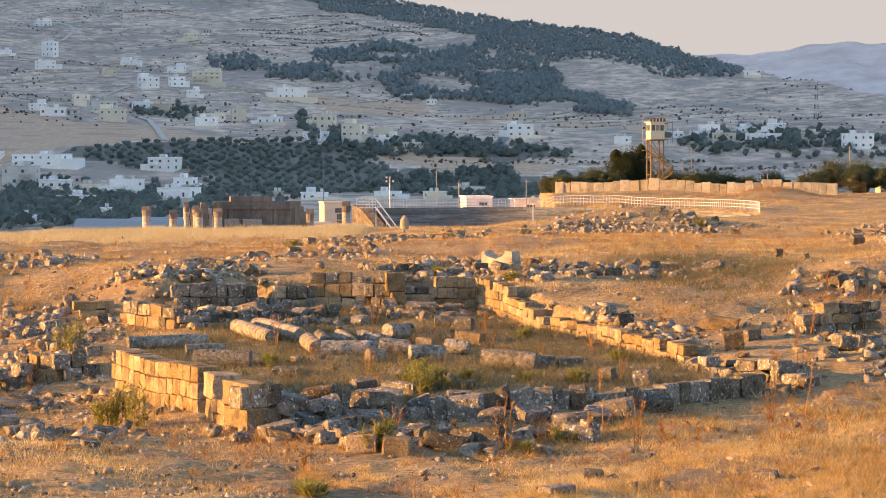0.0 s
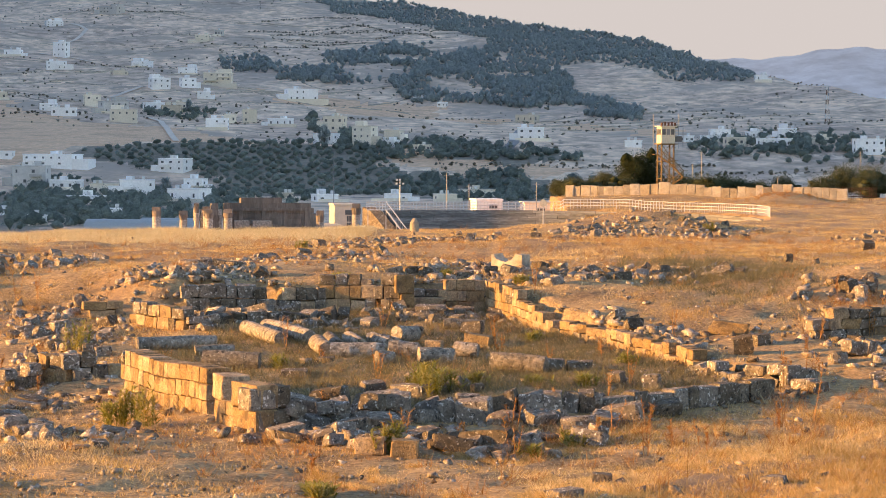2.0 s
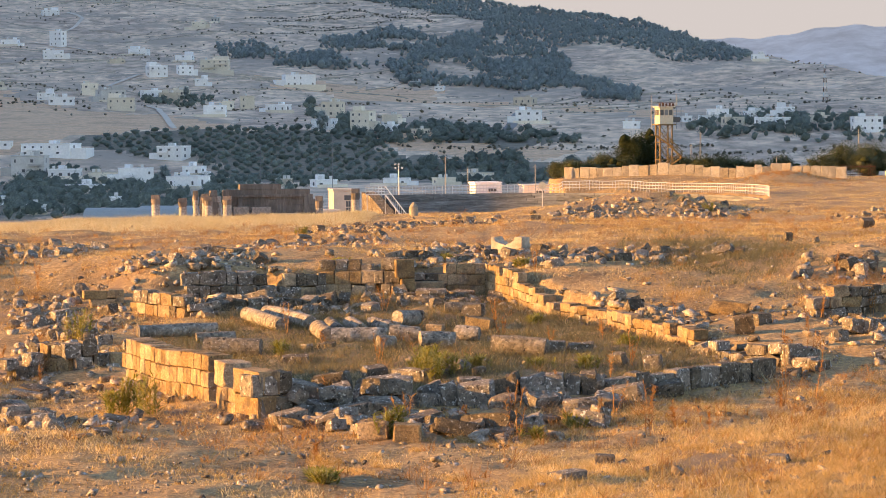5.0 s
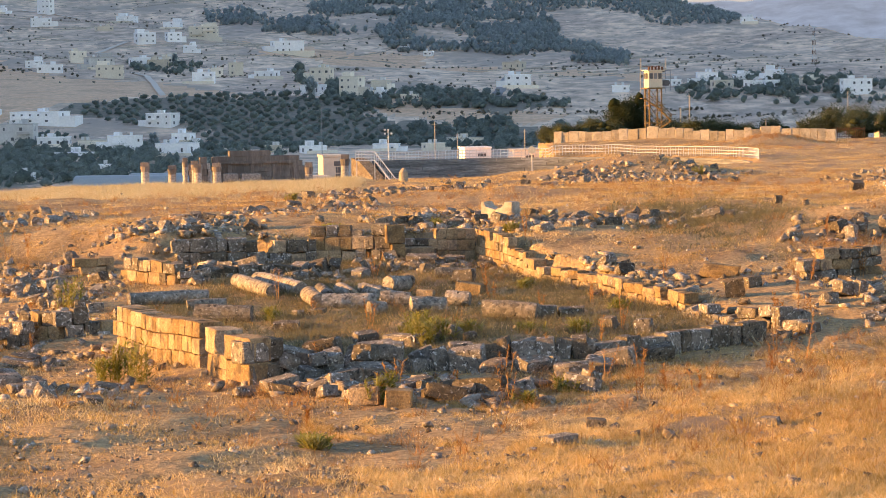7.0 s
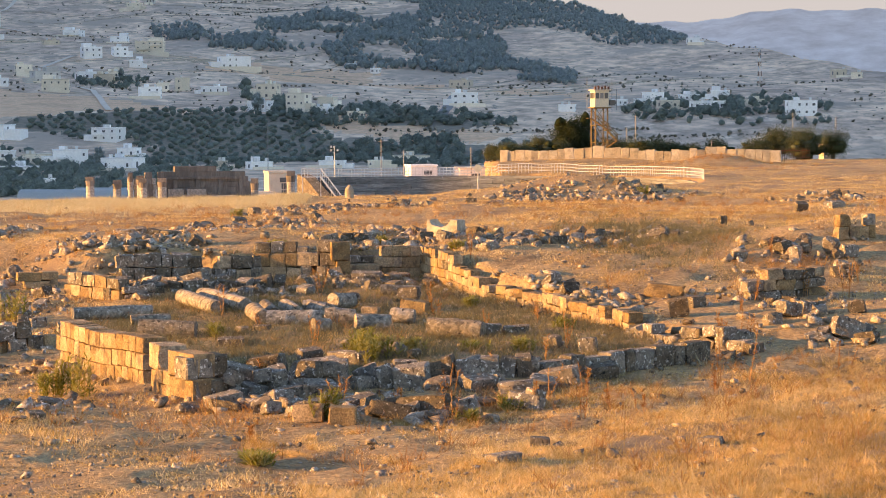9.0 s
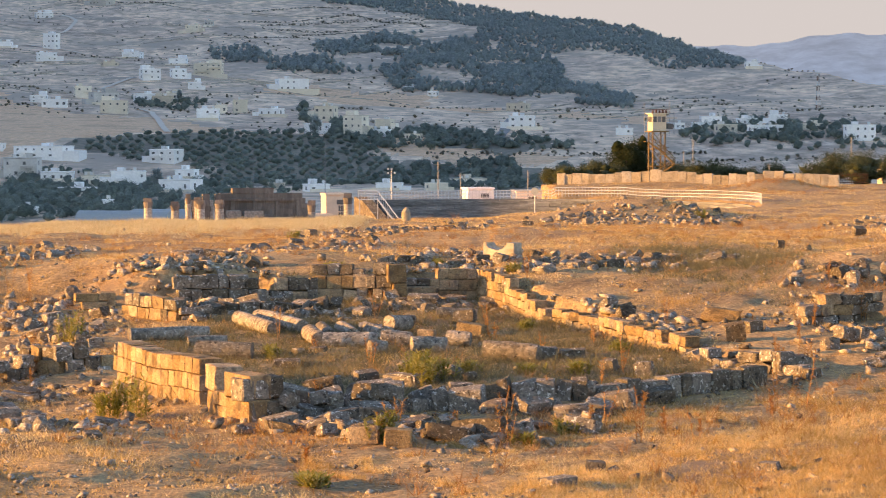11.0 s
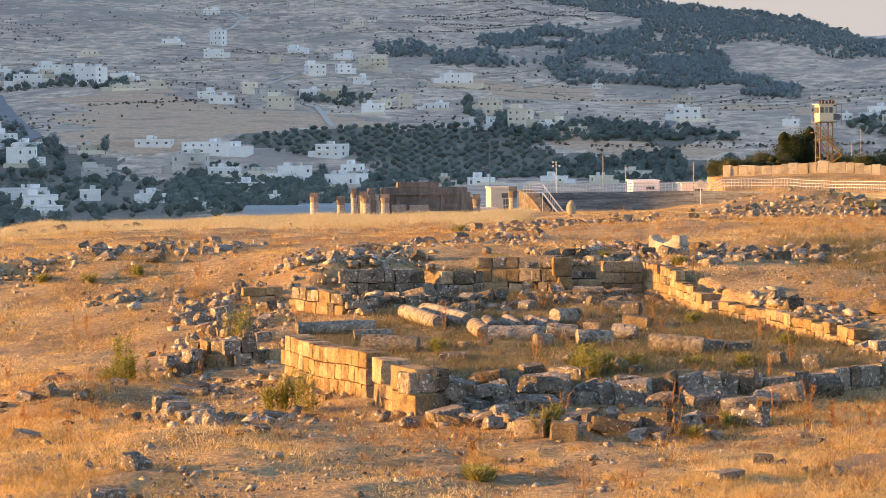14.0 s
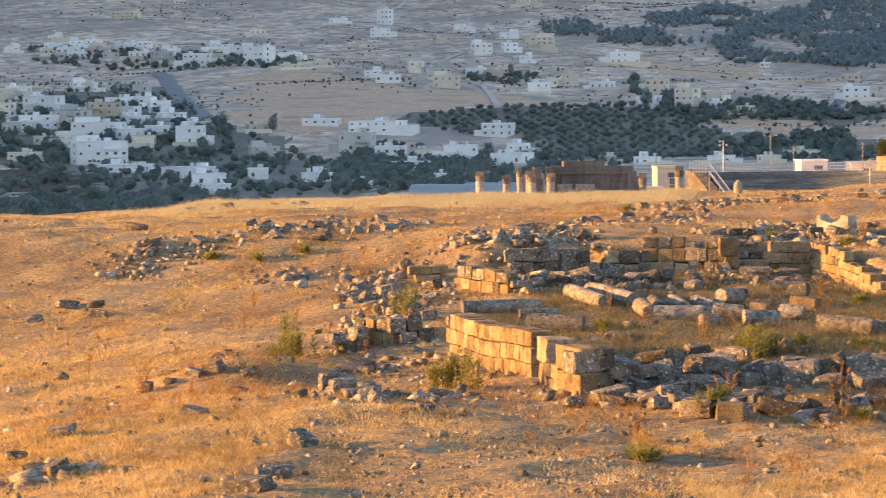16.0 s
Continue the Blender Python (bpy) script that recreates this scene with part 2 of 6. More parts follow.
def valley(x, y):
    d = np.hypot(x, y)
    side = x / np.maximum(y, 1.0)
    crest = np.interp(side, (-0.4, -0.022, 0.084, 0.122, 0.185, 0.24), (3300, 2300, 1900, 1680, 1430, 1250))
    crest = np.where(y < 300, 1300.0, crest)
    near = np.minimum(d, crest)
    z = np.interp(near, (0, 300, 450, 600, 800, 950, 1080, 1250, 1450, 1800, 2300, 2800, 3400), (-9, -9, -12, -13, -12.5, -11, 8, 19, 33, 74, 145, 215, 290))
    z = z - 0.06 * np.maximum(d - crest, 0)
    rough = ease(1000, 1500, d)
    z = z + rough * (5 * np.sin(x * 0.011 + 1) * np.sin(y * 0.008) + 2.2 * np.sin(x * 0.031 + y * 0.017) + 1.0 * np.sin(x * 0.06 - y * 0.05))
    # unseen western ridge, added to keep the sun off the valley and hill
    west = 470 * np.exp(-((x + 1650) / 260) ** 2 / 2) * ease(215, 330, y)
    return np.maximum(z, -14) + west


def rim(x):
    """How far the plateau reaches."""
    return np.interp(x, (-400, -70, -49, -41, -31, -9, 6, 12, 15, 120), (60, 118, 150, 176, 190, 205, 232, 240, 372, 380))


def land(x, y):
    x, y = np.asarray(x, float), np.asarray(y, float)
    past = np.maximum(y - rim(x), 0)
    behind = np.where(y < 0, np.maximum(np.abs(x) - 150, 0) * 0.3, 0)
    high = plateau(x, y) - 0.15 * past - 0.0012 * past ** 2 - behind
    high = high - 9 * (1 - ease(24, 28.3, np.hypot(x - 6, y - 262)))
    low = valley(x, y)
    blend = ease(0, 90, past)
    return np.where(past > 0, np.maximum(high * (1 - blend) + low * blend, np.minimum(low, high)), np.maximum(high, -14.0))


# ---- plan: places and sizes in metres ----
UPPER_HOUSES = [
    (-336, 2006, 14.2, 5.7), (-296, 2067, 17.5, 7.3), (-289, 1759, 10, 11.2), (-274, 1645, 14, 5.8), (-199, 1895, 11.2, 5.4), (-190, 1935, 5.5, 5),
    (-229, 1754, 13.7, 6.2), (-182, 1476, 11.8, 8), (-189, 1696, 12, 6.4), (-150, 1518, 17.9, 9.3), (-166, 1490, 9.1, 6), (-147, 1406, 7.6, 5.3),
    (-222, 1584, 10.5, 3), (-93, 1452, 18.5, 7.5), (-22, 1497, 6.4, 3), (-7, 1461, 5.5, 3), (-473, 1706, 18.2, 5.8), (-324, 1757, 12.6, 5),
    (-366, 1666, 11.2, 4),
]
SLOPE_HOUSES = [
    (-202, 1333, 9.1, 6.6), (-218, 1284, 8.5, 5.2), (-203, 1242, 13.2, 4.4), (-185, 1294, 14.1, 7.9), (-170, 1228, 13.9, 7.8), (-168, 1335, 10.7, 5),
    (-154, 1305, 10.5, 4.9), (-154, 1353, 9.6, 5.1), (-118, 1190, 11.2, 5.9), (-118, 1261, 6.5, 4.8), (-108, 1262, 7.7, 7.2), (-89, 1228, 11.6, 4.1),
    (-58, 1088, 9.8, 5.1), (-59, 1187, 10.6, 7.8), (-40, 1077, 9.7, 10.2), (-28, 1122, 7.9, 4.8), (-30, 1076, 10.2, 3), (-14, 1062, 6.5, 3),
]
EAST_HOUSES = [
    (36, 1110, 12.1, 6.3), (42, 1360, 11.6, 4.5), (127, 1139, 9.7, 4.8), (120, 1114, 7.9, 3.2), (128, 1087, 9.2, 3.9), (145, 1146, 8.7, 3.2),
    (140, 1071, 7.1, 4.6), (161, 1152, 8.7, 5.4), (149, 1079, 7.1, 4.1), (182, 1046, 12.8, 6.9), (170, 1107, 9.4, 3.1), (108, 1109, 5.2, 3.1),
    (81, 1074, 7.6, 3), (201, 1567, 8.1, 4.4), (251, 1325, 7.5, 4.7), (256, 1298, 6.1, 3.7),
]
VALLEY_HOUSES = [
    (-168, 996, 21.6, 5.2), (-116, 993, 11.3, 5.6), (-168, 947, 13.4, 8.1), (-153, 941, 12.9, 4), (-133, 907, 10.7, 4.7), (-118, 888, 13, 6.7),
    (-126, 817, 11.2, 3), (-103, 953, 8.1, 4.1), (-94, 846, 12.4, 4.8), (-109, 623, 3.7, 3), (-97, 683, 3.9, 3), (-61, 865, 5.7, 3),
    (-46, 853, 8.3, 3), (-20, 865, 9.5, 3), (9, 923, 13, 3), (-3, 865, 7.3, 3), (-185, 735, 15, 3.9), (-161, 664, 9.6, 3.9),
    (-159, 721, 6.3, 3.8), (-144, 602, 6.4, 3), (-203, 932, 11.2, 5.4), (-136, 698, 8.1, 3),
]
TOWN_HOUSES = [
    (-326, 1034, 15.6, 7.6), (-300, 995, 13.1, 8.2), (-291, 1009, 14.7, 8.8), (-282, 968, 21.2, 7.1), (-313, 984, 16.8, 5.8), (-336, 1015, 6, 6.5),
    (-255, 874, 19.6, 10.2), (-222, 793, 16.2, 3), (-294, 907, 13.3, 3.1), (-304, 1080, 13.1, 4.7), (-323, 1193, 8.7, 4.6), (-275, 1044, 9.6, 5.6),
    (-262, 1015, 10.3, 5.4), (-239, 957, 11.6, 7.9), (-246, 995, 9.6, 3.9), (-219, 995, 9.6, 3.4), (-196, 1016, 15.6, 3), (-266, 964, 11.7, 4.7),
    (-289, 941, 10.1, 3.7),
]
WEST_HOUSES = [
    (-378, 1444, 12.6, 7), (-345, 1400, 16.9, 7.4), (-381, 1479, 12.2, 5.7), (-300, 1368, 15.1, 9.9), (-327, 1443, 13.9, 7), (-355, 1503, 15.9, 5.8),
    (-274, 1330, 14.7, 3.2), (-298, 1449, 12.5, 4.2), (-259, 1354, 10.4, 4.5), (-340, 1422, 12.3, 4.1), (-399, 1471, 12.1, 4.3),
]
WEST_CLUSTER = [
    (-412, 1533, 12.5, 3.6), (-452, 1551, 11.5, 3.9), (-420, 1534, 12, 4.6), (-461, 1519, 12.5, 4.3), (-394, 1474, 6.9, 4.7), (-422, 1482, 10.1, 3.6),
    (-461, 1542, 9.4, 5.9), (-490, 1587, 9.8, 5.2), (-408, 1517, 7.6, 5.7), (-457, 1528, 9.1, 3.9), (-434, 1517, 7.2, 4.5), (-490, 1592, 7.7, 6.1),
    (-423, 1551, 11, 3.5), (-415, 1532, 11.4, 4.1), (-483, 1572, 12.8, 4.6), (-450, 1505, 11.8, 4.3), (-472, 1514, 6.6, 4.3), (-404, 1476, 7.2, 3.4),
    (-427, 1530, 7.5, 4.7), (-497, 1516, 9.4, 5.2), (-499, 1527, 8.4, 4.7), (-474, 1529, 9.8, 5),
]
TOWN_CLUSTER = [
    (-368, 1122, 6.5, 4), (-351, 1183, 11.3, 4.6), (-298, 1009, 11.4, 4.2), (-375, 1151, 11.3, 3.9), (-284, 1029, 8, 4.7), (-351, 1101, 7.9, 4),
    (-259, 979, 10.3, 4.2), (-365, 1098, 9.4, 5.6), (-310, 1015, 10.9, 3.5), (-281, 1013, 8.8, 4.3), (-351, 1183, 13, 6.2), (-294, 1086, 10.1, 5.1),
    (-319, 969, 5.7, 5), (-298, 945, 6.5, 3.8), (-257, 950, 9.3, 4.6), (-298, 981, 7.7, 5.1), (-295, 1073, 11, 3), (-263, 999, 7.4, 4.3),
    (-276, 1008, 11, 3.7), (-329, 1064, 7.6, 4.1),
]
WEST_WALL = [
    (-11.73, 85.22, 1.62), (-8.12, 78.84, 1.63),
]
CORNER_PIER = [
    (-7.73, 77.48, 1.66), (-7.37, 76.47, 1.67),
]
INFILL = [
    (-7.34, 76.12, 0.9), (-6.91, 75.19, 0.89),
]
CORNER = [
    (-6.95, 75.07, 1.57), (-6.09, 73.88, 1.51),
]
FRONT_RETURN = [
    (-6.04, 73.98, 1.48), (-5.06, 74.72, 1.45),
]
DOOR_SILL = [
    (-2.51, 112.62, 0.69), (-0.37, 112.96, 0.7),
]
BACK_STEP = [
    (-10.97, 106.64, 0.56), (-7.76, 107.78, 0.61), (-4.75, 108.86, 0.46),
]
FRONT_WALL = [
    (4.96, 78.54, 0.63), (6.4, 80.21, 0.72), (8.31, 82.21, 0.7), (10.26, 83.82, 0.72), (11.28, 84.76, 0.8),
]
FRONT_TUMBLED = [
    (-5.04, 74.72, 0.78), (-3.33, 76.17, 0.9), (-1.9, 77.12, 1.01), (-0.44, 77.7, 0.89), (2.15, 78.02, 0.85), (4.77, 78.46, 0.56),
]
EAST_WALL_HIGH = [
    (1.64, 113.8, 1.6), (2.77, 110.1, 1.5), (3.72, 107.43, 1.25),
]
EAST_WALL = [
    (3.72, 107.43, 0.95), (4.4, 105.39, 0.7), (6.64, 101.45, 0.72), (7.54, 97.52, 0.79), (8.57, 95.57, 0.82), (9.46, 92.58, 0.83),
]
EAST_WALL_END = [
    (9.69, 91.22, 0.56), (10.5, 89.21, 0.72), (11.67, 87.71, 0.79), (13.25, 85.11, 0.57),
]
NORTH_WALL = [
    (-7.63, 112.61, 1.17), (-6, 113.01, 1.18), (-3.64, 112.9, 1.28),
]
NORTH_PIER = [
    (-3.37, 112.8, 1.87), (-2.45, 112.62, 1.87),
]
DOOR_JAMB = [
    (-2.45, 112.37, 1.81), (-1.81, 112.48, 1.81),
]
DOOR_WALL = [
    (-0.32, 113.61, 1.45), (1.51, 114.14, 1.57),
]
BACK_LOW = [
    (-12.47, 111.53, 1.27), (-10.94, 112.11, 1.22), (-9.29, 112.64, 1.17), (-7.63, 112.64, 0.75),
]
LIT_STUB = [
    (-14.28, 107.2, 0.97), (-12.86, 105.59, 1.05), (-11.51, 104.21, 1.09),
]
STUB_RETURN = [
    (-11.51, 104.21, 1.04), (-10.2, 104.49, 0.74),
]
PLINTH = [
    (-16.86, 110.51, 0.73), (-15.34, 110.87, 0.74),
]
FAR_WEST_WALL = [
    (-15.61, 89.88, 0.94), (-14.21, 88.87, 1.1), (-12.43, 89.71, 0.77),
]
OUTLYING_WALL = [
    (14.61, 96.92, 1.01), (16.62, 97.92, 1.25), (17.98, 99.05, 1.13),
]
OUTLYING_BEND = [
    (21.1, 112.17, 1.05), (22.98, 112.77, 1.2),
]
SIDE_WALL = [
    (-16.42, 88.28, 0.84), (-15.53, 89.18, 0.89),
]
DRUMS = [
    (-8.9, 102.84, -7.1, 98.82, 0.32), (-8.06, 103.4, -5.95, 99.67, 0.34), (-12.88, 97.39, -9.83, 98.95, 0.28), (-10.34, 95.83, -8.81, 96.25, 0.24), (-9.69, 92.83, -7.49, 92.55, 0.37), (2.25, 78.42, 3.1, 80.72, 0.34),
    (1.55, 92.2, 3.6, 91.4, 0.4), (-2.94, 93.13, -2.3, 93.42, 0.3), (-3.62, 101.17, -2.63, 100.99, 0.26), (-4.87, 95.24, -2.69, 95.3, 0.36), (-2.57, 96.53, -1.35, 96.39, 0.36), (-1.33, 94.71, 0.09, 95.0, 0.36),
    (0.1, 97.46, 1.06, 97.23, 0.33), (-0.38, 106.14, 1.43, 106.17, 0.26), (-5.17, 99.75, -4.68, 97.59, 0.3), (-4.39, 100.72, -3.8, 98.79, 0.3), (-3.45, 101.34, -2.62, 100.01, 0.28), (-5.6, 98.14, -5.06, 95.87, 0.34),
]
FRONT_RUBBLE_BLOCKS = [
    (2.31, 71.84, 0.82, 0.51), (4.5, 73.27, 0.53, 0.47), (-5.08, 73.11, 1.04, 0.43), (4.55, 80.84, 1.13, 0.37), (3.34, 76.91, 0.74, 0.34), (-4.85, 72.38, 0.89, 0.31),
    (1.06, 78.16, 1.05, 0.34), (0.63, 71.51, 0.77, 0.48), (2.89, 73.4, 0.95, 0.35), (3.99, 75.1, 1.02, 0.51), (2.05, 71.01, 0.53, 0.53), (-2.27, 71.05, 0.59, 0.41),
    (-3.79, 71.42, 0.63, 0.42), (2.85, 76.25, 1.02, 0.46), (4.17, 72.18, 1.03, 0.49), (-2.18, 75.03, 1.04, 0.58), (-2.94, 77.99, 0.67, 0.5), (-3.29, 72.55, 0.66, 0.54),
    (-2.68, 70.01, 0.64, 0.28), (-3.55, 71.21, 0.57, 0.35), (4.93, 75.96, 0.88, 0.47), (-0.54, 70.95, 0.49, 0.39), (-0.73, 72.96, 0.89, 0.28), (-4.58, 78.02, 0.72, 0.55),
]
FRONT_BLOCKS = [
    (-4.93, 77.21, 1.03, 0.77), (-4, 78.71, 1.16, 0.93), (-2.97, 78.75, 0.67, 0.82), (-2.25, 77.84, 1.11, 0.96), (-1.42, 83.4, 1.42, 0.51), (-0.73, 78.85, 0.75, 0.6),
    (0.75, 77.34, 1.14, 0.81), (1.56, 76.17, 1.12, 0.51), (-0.07, 78.16, 0.71, 0.45), (4.63, 78.4, 0.86, 0.86), (5.52, 77.31, 1.32, 0.59), (7.24, 80.01, 0.91, 0.49),
    (-3.07, 74.24, 0.99, 0.49), (-3.62, 72.84, 0.73, 0.31), (0.1, 71, 1.35, 0.47), (1.13, 71.88, 1.71, 0.58),
    (-0.93, 72.72, 1.04, 0.35),
]
COURT_BLOCKS = [
    (6.07, 87.94, 0.54, 0.46), (7.26, 86.72, 0.66, 0.58), (9.35, 83.11, 0.95, 0.47), (-5.95, 89.92, 0.94, 0.3), (0.32, 85.6, 0.73, 0.53), (4.96, 92.59, 1.01, 0.35),
     (3.95, 92.3, 0.8, 0.5), (0.91, 83.78, 0.6, 0.4), (-0.48, 84.46, 0.8, 0.36),
    (12.73, 87.12, 1.16, 0.54), (4.08, 64.48, 0.52, 0.31), (2.9, 60.62, 0.81, 0.26), (8.65, 63.72, 0.58, 0.27), (-2.79, 84.48, 0.8, 0.52),
]
WEST_BLOCKS = [
    (-14.83, 82.84, 1.14, 0.31), (-13.66, 74.14, 0.77, 0.49), (-10.46, 73.52, 0.8, 0.31), (-10.73, 68.55, 0.72, 0.16), (-12.81, 72.53, 1.03, 0.31), (-10.31, 69.57, 0.5, 0.2),
    (-17.61, 112.82, 0.91, 0.91), (-17, 103.36, 0.73, 0.64), (-16.64, 102.66, 0.63, 0.49), (-17.18, 100.1, 0.85, 0.43), (-10.64, 103.47, 0.78, 0.54), (-10.34, 106.66, 1.11, 0.45),
    (-12.47, 108.7, 1.29, 0.41), (-8.96, 109.9, 1.3, 0.57), (-8.76, 112.4, 1.07, 0.69), (-1.03, 111, 1.31, 0.58), (0.42, 111.73, 1.06, 0.48), (0.89, 104.61, 0.89, 0.6),
    (-1.77, 103.8, 0.98, 0.49), (-4.96, 93.37, 0.66, 0.27),
]
EAST_BANK_STONES = [
    (18.17, 109.34, 0.72, 0.62), (18.56, 108.38, 0.51, 0.62), (19.26, 109.6, 0.72, 0.85), (20.35, 109.45, 0.9, 0.97), (20.46, 108.29, 0.64, 0.56), (21.13, 109.04, 0.77, 0.57),
    (19.94, 104.54, 0.86, 0.62), (19.55, 102.18, 0.96, 0.61), (15.95, 108.68, 0.72, 0.34), (15.52, 92.25, 0.76, 0.53), (16.16, 92.25, 0.63, 0.55), (16.68, 92.15, 0.61, 0.38),
    (17.01, 89.38, 0.63, 0.53), (17.01, 87.88, 1.24, 0.68), (16.12, 87.93, 0.42, 0.5), (18.19, 92.11, 0.65, 0.48), (25.72, 148.16, 0.77, 0.62), (28.07, 152.97, 0.61, 0.48),
    (27.67, 147.59, 1.11, 0.46), (12.31, 95.69, 0.72, 0.45), (11.41, 93.45, 0.73, 0.73), (11.53, 91.43, 0.56, 0.24), (18.2, 129.6, 0.43, 0.47), (13.63, 120.57, 0.57, 0.41),
    (14.2, 118.12, 0.45, 0.37),
]
WEST_SLOPE_STONES = [
    (-21.35, 79.12, 0.37, 0.41), (-20.71, 79.72, 0.56, 0.31), (-19.9, 79.96, 0.53, 0.35), (-19.23, 80.02, 0.62, 0.42), (-17.93, 79.55, 0.56, 0.33), (-17.01, 69.27, 0.54, 0.18),
    (-12.42, 60.96, 0.26, 0.48), (-12.53, 62.43, 0.34, 0.19), (-12.72, 54.16, 0.38, 0.34), (-12.23, 55.79, 0.36, 0.29), (-12.05, 56.64, 0.4, 0.25), (-12.37, 54.2, 0.32, 0.23),
    (-16.07, 57.13, 0.2, 0.25), (-20.78, 88.82, 0.29, 0.28), (-15.23, 72.99, 0.31, 0.27), (-14.77, 72.6, 0.51, 0.23), (-14.72, 83.29, 0.92, 0.39), (-14.76, 78.55, 1.02, 0.65),
    (-16.62, 71.99, 0.46, 0.19), (-14.91, 63.48, 0.12, 0.2),
]
FIELD_STONES = [
    (-17.53, 83.95, 0.61, 0.28), (-17.58, 76.41, 0.74, 0.33), (-17.26, 69.37, 0.68, 0.24), (-12.44, 61.6, 0.66, 0.36), (-12.01, 53.22, 0.91, 0.34), (-12.06, 56.57, 0.69, 0.3),
    (-20.09, 61.11, 0.72, 0.3), (-18.74, 58.71, 0.64, 0.26), (-19.9, 64.56, 0.7, 0.32), (-16.14, 58.02, 0.51, 0.17), (-19.66, 83.69, 0.81, 0.37), (-20.86, 84.35, 0.66, 0.29),
    (-21.72, 83.58, 0.69, 0.24), (-32.4, 106.36, 1.04, 0.36), (-30.92, 105.89, 0.93, 0.41), (-30.08, 103.45, 0.66, 0.3), (-33.07, 103.36, 1.01, 0.3), (-35.4, 129.32, 1.26, 0.31),
    (-22.99, 119.63, 1.27, 0.52), (-26.63, 124.33, 1.8, 0.3),
]
RUBBLE_WEST = [
    (-12.8, 119.2, -4.8, 141.3, 2.5, 330, 0.25), (-5.3, 154.4, 2.8, 181.5, 5.1, 408, 0.36), (10.6, 199.2, 22.3, 202.6, 6, 300, 0.36), (2.4, 115.5, 14.6, 122.2, 2, 353, 0.31), (-20.3, 113.7, -14.4, 103.7, 2, 64, 0.27), (-19.2, 103.3, -14.4, 100.3, 1.4, 48, 0.26),
    (-9.9, 117.6, -12.5, 113.6, 1.7, 90, 0.26), (15.3, 105.8, 20.4, 109.7, 2.5, 70, 0.28), (5.4, 105.4, 10.2, 96.7, 1.3, 110, 0.26), (-23.2, 124.8, -20, 129.2, 2.5, 76, 0.29), (-13.5, 72.3, -9.1, 72.9, 1.2, 88, 0.26), (-3.3, 114, 2.5, 123.9, 3.4, 244, 0.29),
]
RUBBLE_EAST = [
    (-5, 73.6, 2.3, 71.9, 1.1, 299, 0.26), (9.7, 92, 13.2, 85.1, 0.8, 60, 0.24), (-16.9, 114.4, -12.5, 113.5, 1.9, 90, 0.25), (15.5, 94.1, 18, 96.7, 1.3, 34, 0.28), (-33.8, 116.8, -28.1, 117.5, 2.1, 130, 0.2), (-27.3, 121.9, -25.3, 130, 2.5, 78, 0.29),
    (-24.3, 113.3, -22.1, 113.4, 1.3, 46, 0.25), (-11.7, 108.6, -8.1, 112.8, 1, 97, 0.27), (-2.7, 109.8, 2, 110.8, 1, 97, 0.29), (-19.3, 57.3, -17.7, 58.3, 1, 58, 0.26), (30.8, 182, 37.8, 195.8, 3.4, 58, 0.5), (-7.6, 106.1, -3.7, 109, 1, 70, 0.32),
    (-17.9, 96.5, -13.2, 93.4, 1.5, 52, 0.28),
]
RUBBLE_SLOPES = [
    (-16, 86, -11.2, 80.7, 1.6, 48, 0.25), (-11.4, 106.1, -7.9, 109.4, 1, 60, 0.33), (10.8, 99.8, 14.6, 96.5, 2, 28, 0.28), (12.9, 91.6, 16.8, 90.6, 1.5, 14, 0.26), (-38.9, 158.1, -33.6, 172.3, 1.5, 26, 0.4), (-28.8, 128.5, -21.6, 135.7, 2, 44, 0.3),
    (-31.8, 118.4, -28.2, 119, 2, 56, 0.26), (-19.7, 104.5, -18, 113.1, 1.5, 26, 0.34), (-16.2, 99.9, -14.3, 96.8, 0.8, 16, 0.6), (16.5, 110.8, 20.1, 110.2, 1.5, 14, 0.38), (15.2, 94.3, 18.3, 91, 1.2, 20, 0.32), (15.6, 87.7, 17.8, 87.7, 1, 20, 0.42),
]
